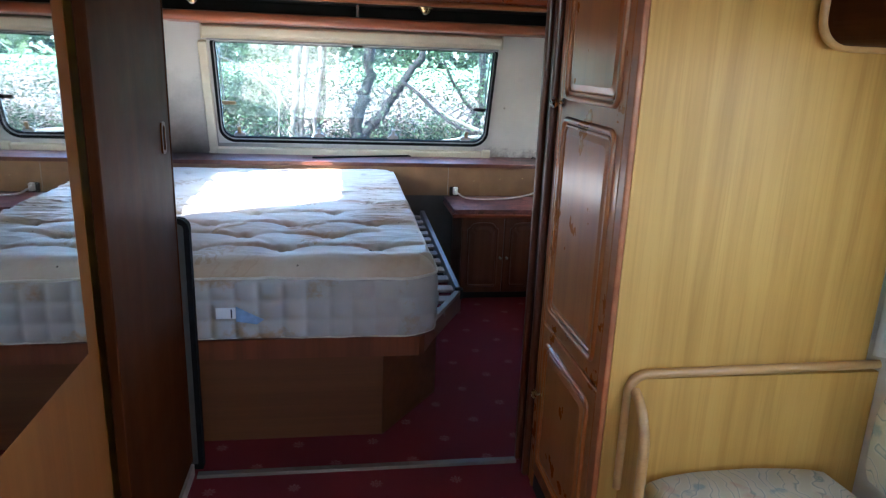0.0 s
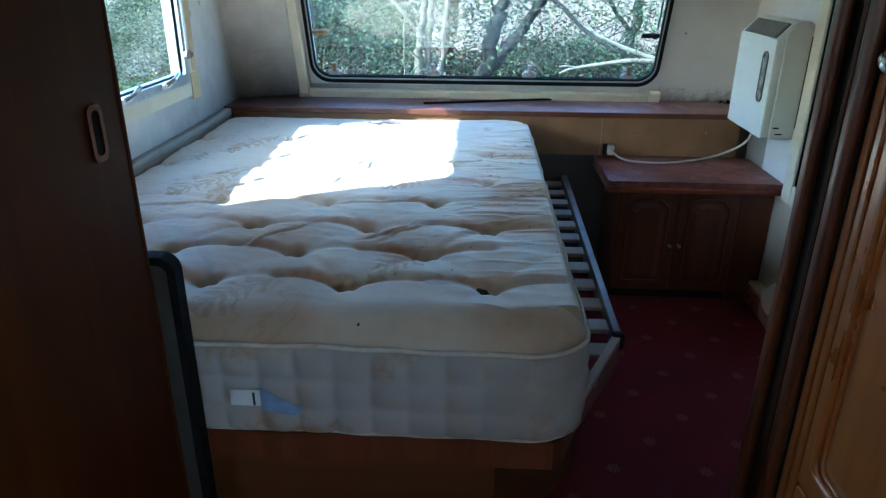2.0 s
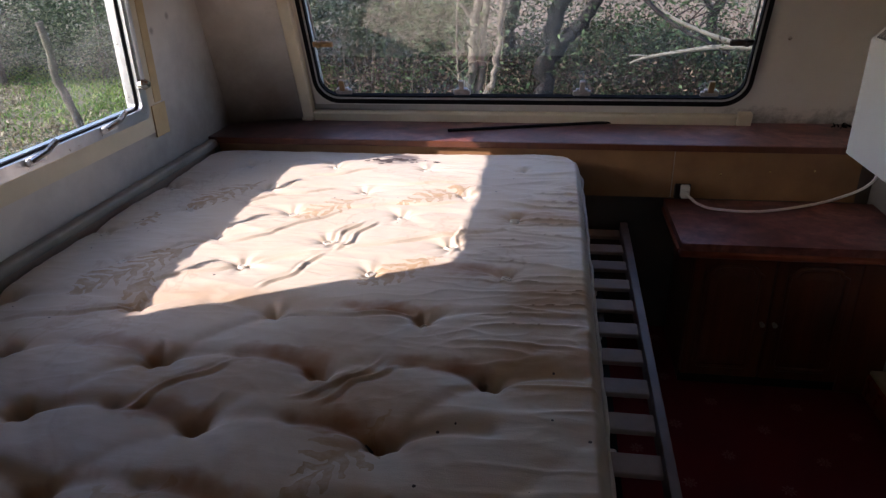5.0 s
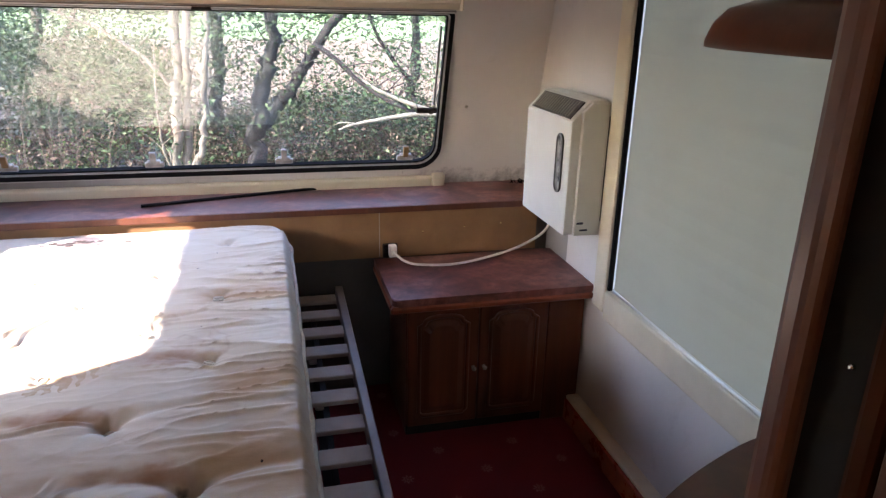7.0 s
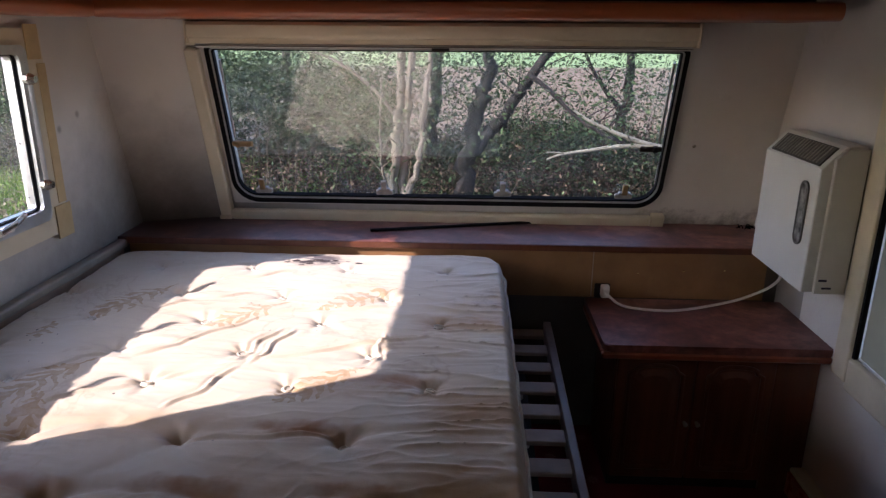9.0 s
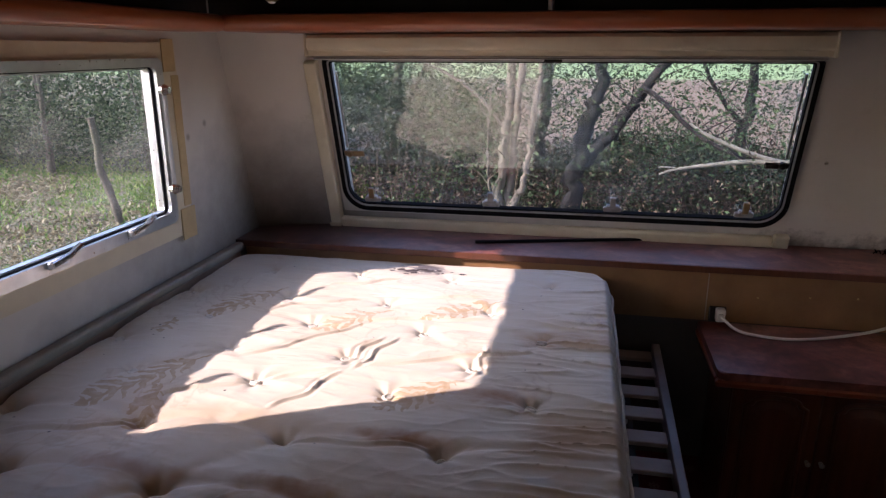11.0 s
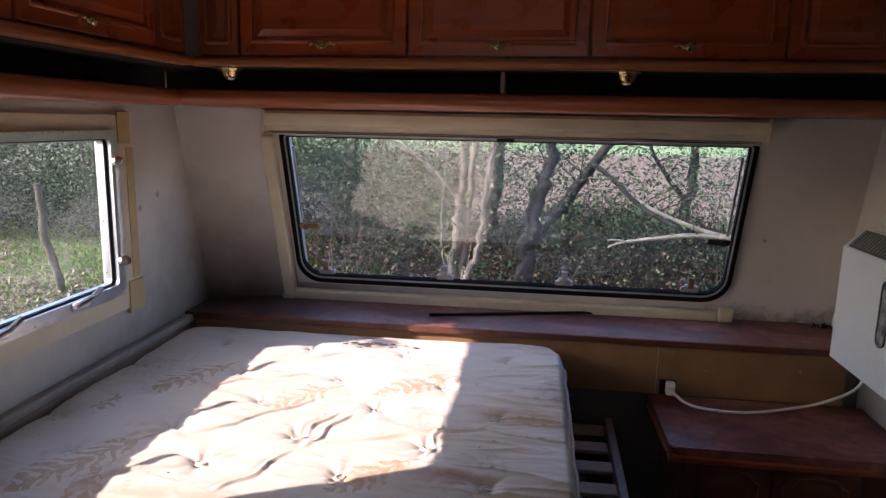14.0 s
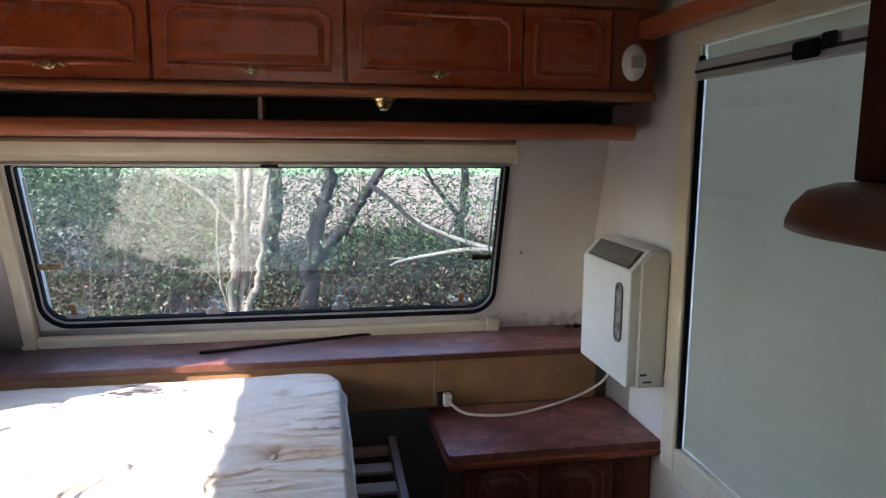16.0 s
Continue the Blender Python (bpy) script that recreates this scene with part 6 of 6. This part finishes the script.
tree("forked_tree", (0.15, 8.25, GZ), [([(0.0, 0, -0.1), (-0.015, 0, 0.36), (0.03, 0, 0.85), (0.12, 0, 1.27), (0.19, 0, 1.62), (0.30, 0, 2.6), (0.4, 0.1, 4.4)], 0.100, 0.045),
     ([(0.03, 0, 0.72), (0.17, 0, 0.93), (0.321, 0, 1.076), (0.485, 0, 1.33), (0.636, 0, 1.556), (1.0, 0, 2.3), (1.4, 0.1, 3.9)], 0.072, 0.03), ([(0.56, -0.1, 1.47), (0.72, -0.2, 1.36), (0.946, -0.3, 1.15), (1.151, -0.4, 1.02), (1.5, -0.5, 0.86)], 0.026, 0.014)],
     BARK_DARK, 2400, (0.4, 0.4, 0.3), "dark forked hedgerow tree", LEAF_PALE)
tree("hedgerow_tree", (-0.31, 10.0, GZ), [([(0, 0, -0.1), (0.0, 0, 0.5), (0.075, 0, 1.58), (0.1, 0, 4.2)], 0.085, 0.05)], BARK_DARK, 1000, (0.4, 0.4, 0.4), "slender dark tree in the hedge", LEAF)
tree("hedgerow_tree", (2.08, 10.5, GZ), [([(0, 0, -0.1), (0.0, 0, 0.8), (0.02, 0, 1.6), (-0.10, 0, 4.2)], 0.075, 0.045), ([(0.0, 0, 0.9), (-0.4, 0, 1.4), (-0.8, 0, 2.3)], 0.035, 0.012)], BARK_DARK, 1800, (0.5, 0.4, 0.4), "slender dark tree in the hedge", LEAF_PALE)
tree("hedgerow_tree", (-2.3, 10.2, GZ), [([(0, 0, -0.1), (0.2, 0, 1.4), (0.10, 0, 4.0)], 0.07, 0.04), ([(0.1, 0, 0.8), (0.6, 0, 1.7), (1.1, 0, 3.2)], 0.04, 0.015)], BARK_MID, 2600, (0.5, 0.4, 0.5), "leafy tree in the hedge", LEAF)
tree("hedgerow_tree", (5.0, 11.0, GZ), [([(0, 0, -0.1), (-0.1, 0, 1.4), (0.10, 0, 4.0)], 0.12, 0.05)], BARK_DARK, 2200, (0.5, 0.5, 0.6), "leafy tree in the hedge", LEAF)
for x, y, lean_ in ((-7.6, 10.5, 0.1), (-8.7, 10.0, -0.2), (-9.6, 11.2, 0.15), (-6.3, 11.0, 0.2), (-7.0, 12.2, -0.1), (-11.2, 11.0, 0.1)):
    tree("sapling", (x, y, GZ), [([(0, 0, -0.1), (lean_ * 0.4, 0, 1.4), (lean_, 0, 4.0)], 0.045, 0.02), ([(0.05, 0.05, -0.1), (-lean_ * 0.8, 0.1, 1.2), (-lean_ * 1.6, 0, 3.0)], 0.028, 0.012)], BARK_MID, 1100, (0.5, 0.5, 0.5), "slim sapling at the edge of the grass", LEAF, 0.08)


def fallen_branch():
    bm = bmesh.new()
    tube(bm, spline([(0, 0, 0), (-0.35, 0, 0.09), (-0.69, 0, 0.13), (-0.97, 0, 0.212), (-1.265, 0, 0.334), (-1.40, 0.05, 0.42)], 4), 0.04, 8, radii=[0.033 - 0.0012 * i for i in range(21)])
    tube(bm, spline([(-0.62, 0, 0.125), (-0.95, 0, 0.128), (-1.20, -0.02, 0.10), (-1.50, -0.05, 0.055), (-1.62, -0.05, 0.01)], 5), 0.03, 8, radii=[0.024 - 0.0008 * i for i in range(21)])
    tube(bm, spline([(-1.46, -0.05, 0.06), (-1.55, -0.06, 0.075), (-1.63, -0.06, 0.07)], 3), 0.008, 6)
    tube(bm, spline([(-0.10, 0, 0.03), (-0.28, 0, -0.18), (-0.36, 0, -0.42)], 4), 0.018, 7)
    tube(bm, spline([(0, 0, 0), (0.3, 0, -0.25), (0.5, 0, -0.95)], 6), 0.04, 8, radii=[0.046] * 13)
    ob = smooth(part("broken_branch", bm, BARK_BARE), 80)
    ob.matrix_world = pose(2.45, 7.6, 0.25)
    return tagged(ob, "pale broken branch leaning in the undergrowth", "branch")


fallen_branch()


def undergrowth():
    # thick, uneven hedge: dark leaves above, dry stems and dead leaves below
    pts, size = [], []
    for _ in range(1500):
        x = rng.uniform(-4.6, 7.5)
        tall = 0.66 + 0.16 * math.sin(x * 1.7) + (0.80 if x < -0.75 else -0.08 if x < 1.1 else 0.06)
        pts.append((x, rng.uniform(8.7, 11.4), GZ + tall * rng.uniform(0.05, 1.0) ** 0.7))
    tagged(leaf_cloud("hedge_leaves", clumps(120000, (0.12, 0.14, 0.085), pts), 0.055, LEAF), "dense dark green hedge foliage", "hedge", kind="stuff")
    up = []
    for _ in range(760):
        x = rng.uniform(-5.2, 7.5)
        if x < -0.7 or rng.uniform() < 0.62:
            up.append((x, rng.uniform(8.5, 11.0), GZ + rng.uniform(0.9, 3.3)))
    tagged(leaf_cloud("upper_leaves", clumps(90000, (0.22, 0.2, 0.19), up), 0.042, LEAF_PALE), "leafy sprays above the hedge", "foliage", kind="stuff")
    low = [(rng.uniform(-3.6, 7.5), rng.uniform(8.2, 10.6), GZ + rng.uniform(0.02, 0.6)) for _ in range(300)]
    tagged(leaf_cloud("dead_leaves", clumps(40000, (0.20, 0.22, 0.22), low), 0.045, LITTER), "dry brown undergrowth and dead leaves", "undergrowth", kind="stuff")
    verts, faces = [], []
    for _ in range(900):
        x, y = rng.uniform(-3.6, 7.5), rng.uniform(8.3, 10.8)
        h, w = rng.uniform(0.3, 1.25) ** 1.5 * 1.4, rng.uniform(0.002, 0.006)
        dx, dy = rng.normal(0, 0.65), rng.normal(0, 0.3)
        k = len(verts)
        for t in (0.0, 0.5, 1.0):
            px, py, pz, r = x + dx * t * t, y + dy * t * t, GZ + h * t, w * (1 - 0.7 * t)
            verts += [(px - r, py, pz), (px + r * 0.5, py + r * 0.86, pz), (px + r * 0.5, py - r * 0.86, pz)]
        for s in (0, 3):
            for a, b in ((0, 1), (1, 2), (2, 0)):
                faces.append((k + s + a, k + s + b, k + s + 3 + b, k + s + 3 + a))
    data = bpy.data.meshes.new("undergrowth_stems")
    data.from_pydata(verts, [], faces)
    data.materials.append(STEMS)
    tagged(new("undergrowth_stems", data), "dry bramble and sapling stems", "stems", kind="stuff")
    # green edge of grass in front of the hedge and along the side of the van
    gp = np.column_stack([rng.uniform(-9, 7, 9000), rng.uniform(6.2, 8.6, 9000), np.full(9000, GZ)])
    n = 120000
    gq = np.column_stack([rng.uniform(-11, -1.6, n), rng.uniform(1.5, 12.0, n), np.full(n, GZ)])
    patch = np.sin(gq[:, 0] * 1.9 + 0.6 * gq[:, 1]) * np.cos(gq[:, 1] * 1.3) + rng.normal(0, 0.45, n) + 0.4 * (gq[:, 1] - 9.0)
    weeds, dry = gq[patch > 0.0], gq[(patch <= 0.0) & (gq[:, 1] > 5.0)]
    dry[:, 2] += rng.uniform(0.0, 0.04, len(dry))
    tagged(leaf_cloud("leaf_litter", dry, 0.05, STRAW, slim=0.5), "dry leaves and straw on the ground", "leaf litter", kind="stuff")
    tagged(leaf_cloud("grass", np.concatenate([gp, weeds]), 0.085, GRASSM, droop=-0.8, slim=0.22), "rough grass tufts beside the van", "grass", kind="stuff")


undergrowth()


def side_hedge():
    pts = [(rng.uniform(-15, -10.5), rng.uniform(3.5, 16.0), GZ + rng.uniform(0.1, 1.0) ** 0.8 * 1.9) for _ in range(400)]
    pts += [(rng.uniform(-13, -5.4), rng.uniform(11.5, 15.0), GZ + rng.uniform(0.1, 1.0) ** 0.8 * 2.6) for _ in range(500)]
    low = [(rng.uniform(-13, -5.0), rng.uniform(10.4, 11.8), GZ + rng.uniform(0.05, 0.9)) for _ in range(260)]
    tagged(leaf_cloud("side_bramble_leaves", clumps(34000, (0.22, 0.2, 0.14), low), 0.06, LEAF), "dark bramble at the foot of the trees", "bramble", kind="stuff")
    tagged(leaf_cloud("side_hedge_leaves", clumps(75000, (0.25, 0.25, 0.2), pts), 0.08, LEAF_PALE), "dark hedge beyond the grass strip", "hedge", kind="stuff")


side_hedge()
bm = bmesh.new()
tube(bm, spline([(0.05, 0.04, -0.1), (0.04, 0.03, 0.14), (-0.01, -0.01, 0.45), (-0.045, -0.035, 0.62), (-0.04, -0.03, 0.85), (-0.06, -0.05, 1.14)], 4), 0.03, 9, radii=[0.044 - 0.0004 * i + 0.004 * math.sin(i * 1.9) for i in range(21)])
ob = smooth(part("fence_post", bm, BARK_MID), 60)
ob.matrix_world = pose(-4.66, 7.95, GZ)
tagged(ob, "crooked weathered wooden fence post in the grass", "post")

# far woods close the horizon
woods = []
for _ in range(500):
    a = rng.uniform(-1.2, 1.2)
    d = rng.uniform(150, 190)
    woods.append((d * math.sin(a), d * math.cos(a), GZ + rng.uniform(0, 1) ** 0.7 * 12))
tagged(leaf_cloud("far_woods", clumps(12000, (4, 4, 2), woods), 2.6, LEAF, slim=0.8), "distant line of trees across the fields", "woods", kind="stuff")
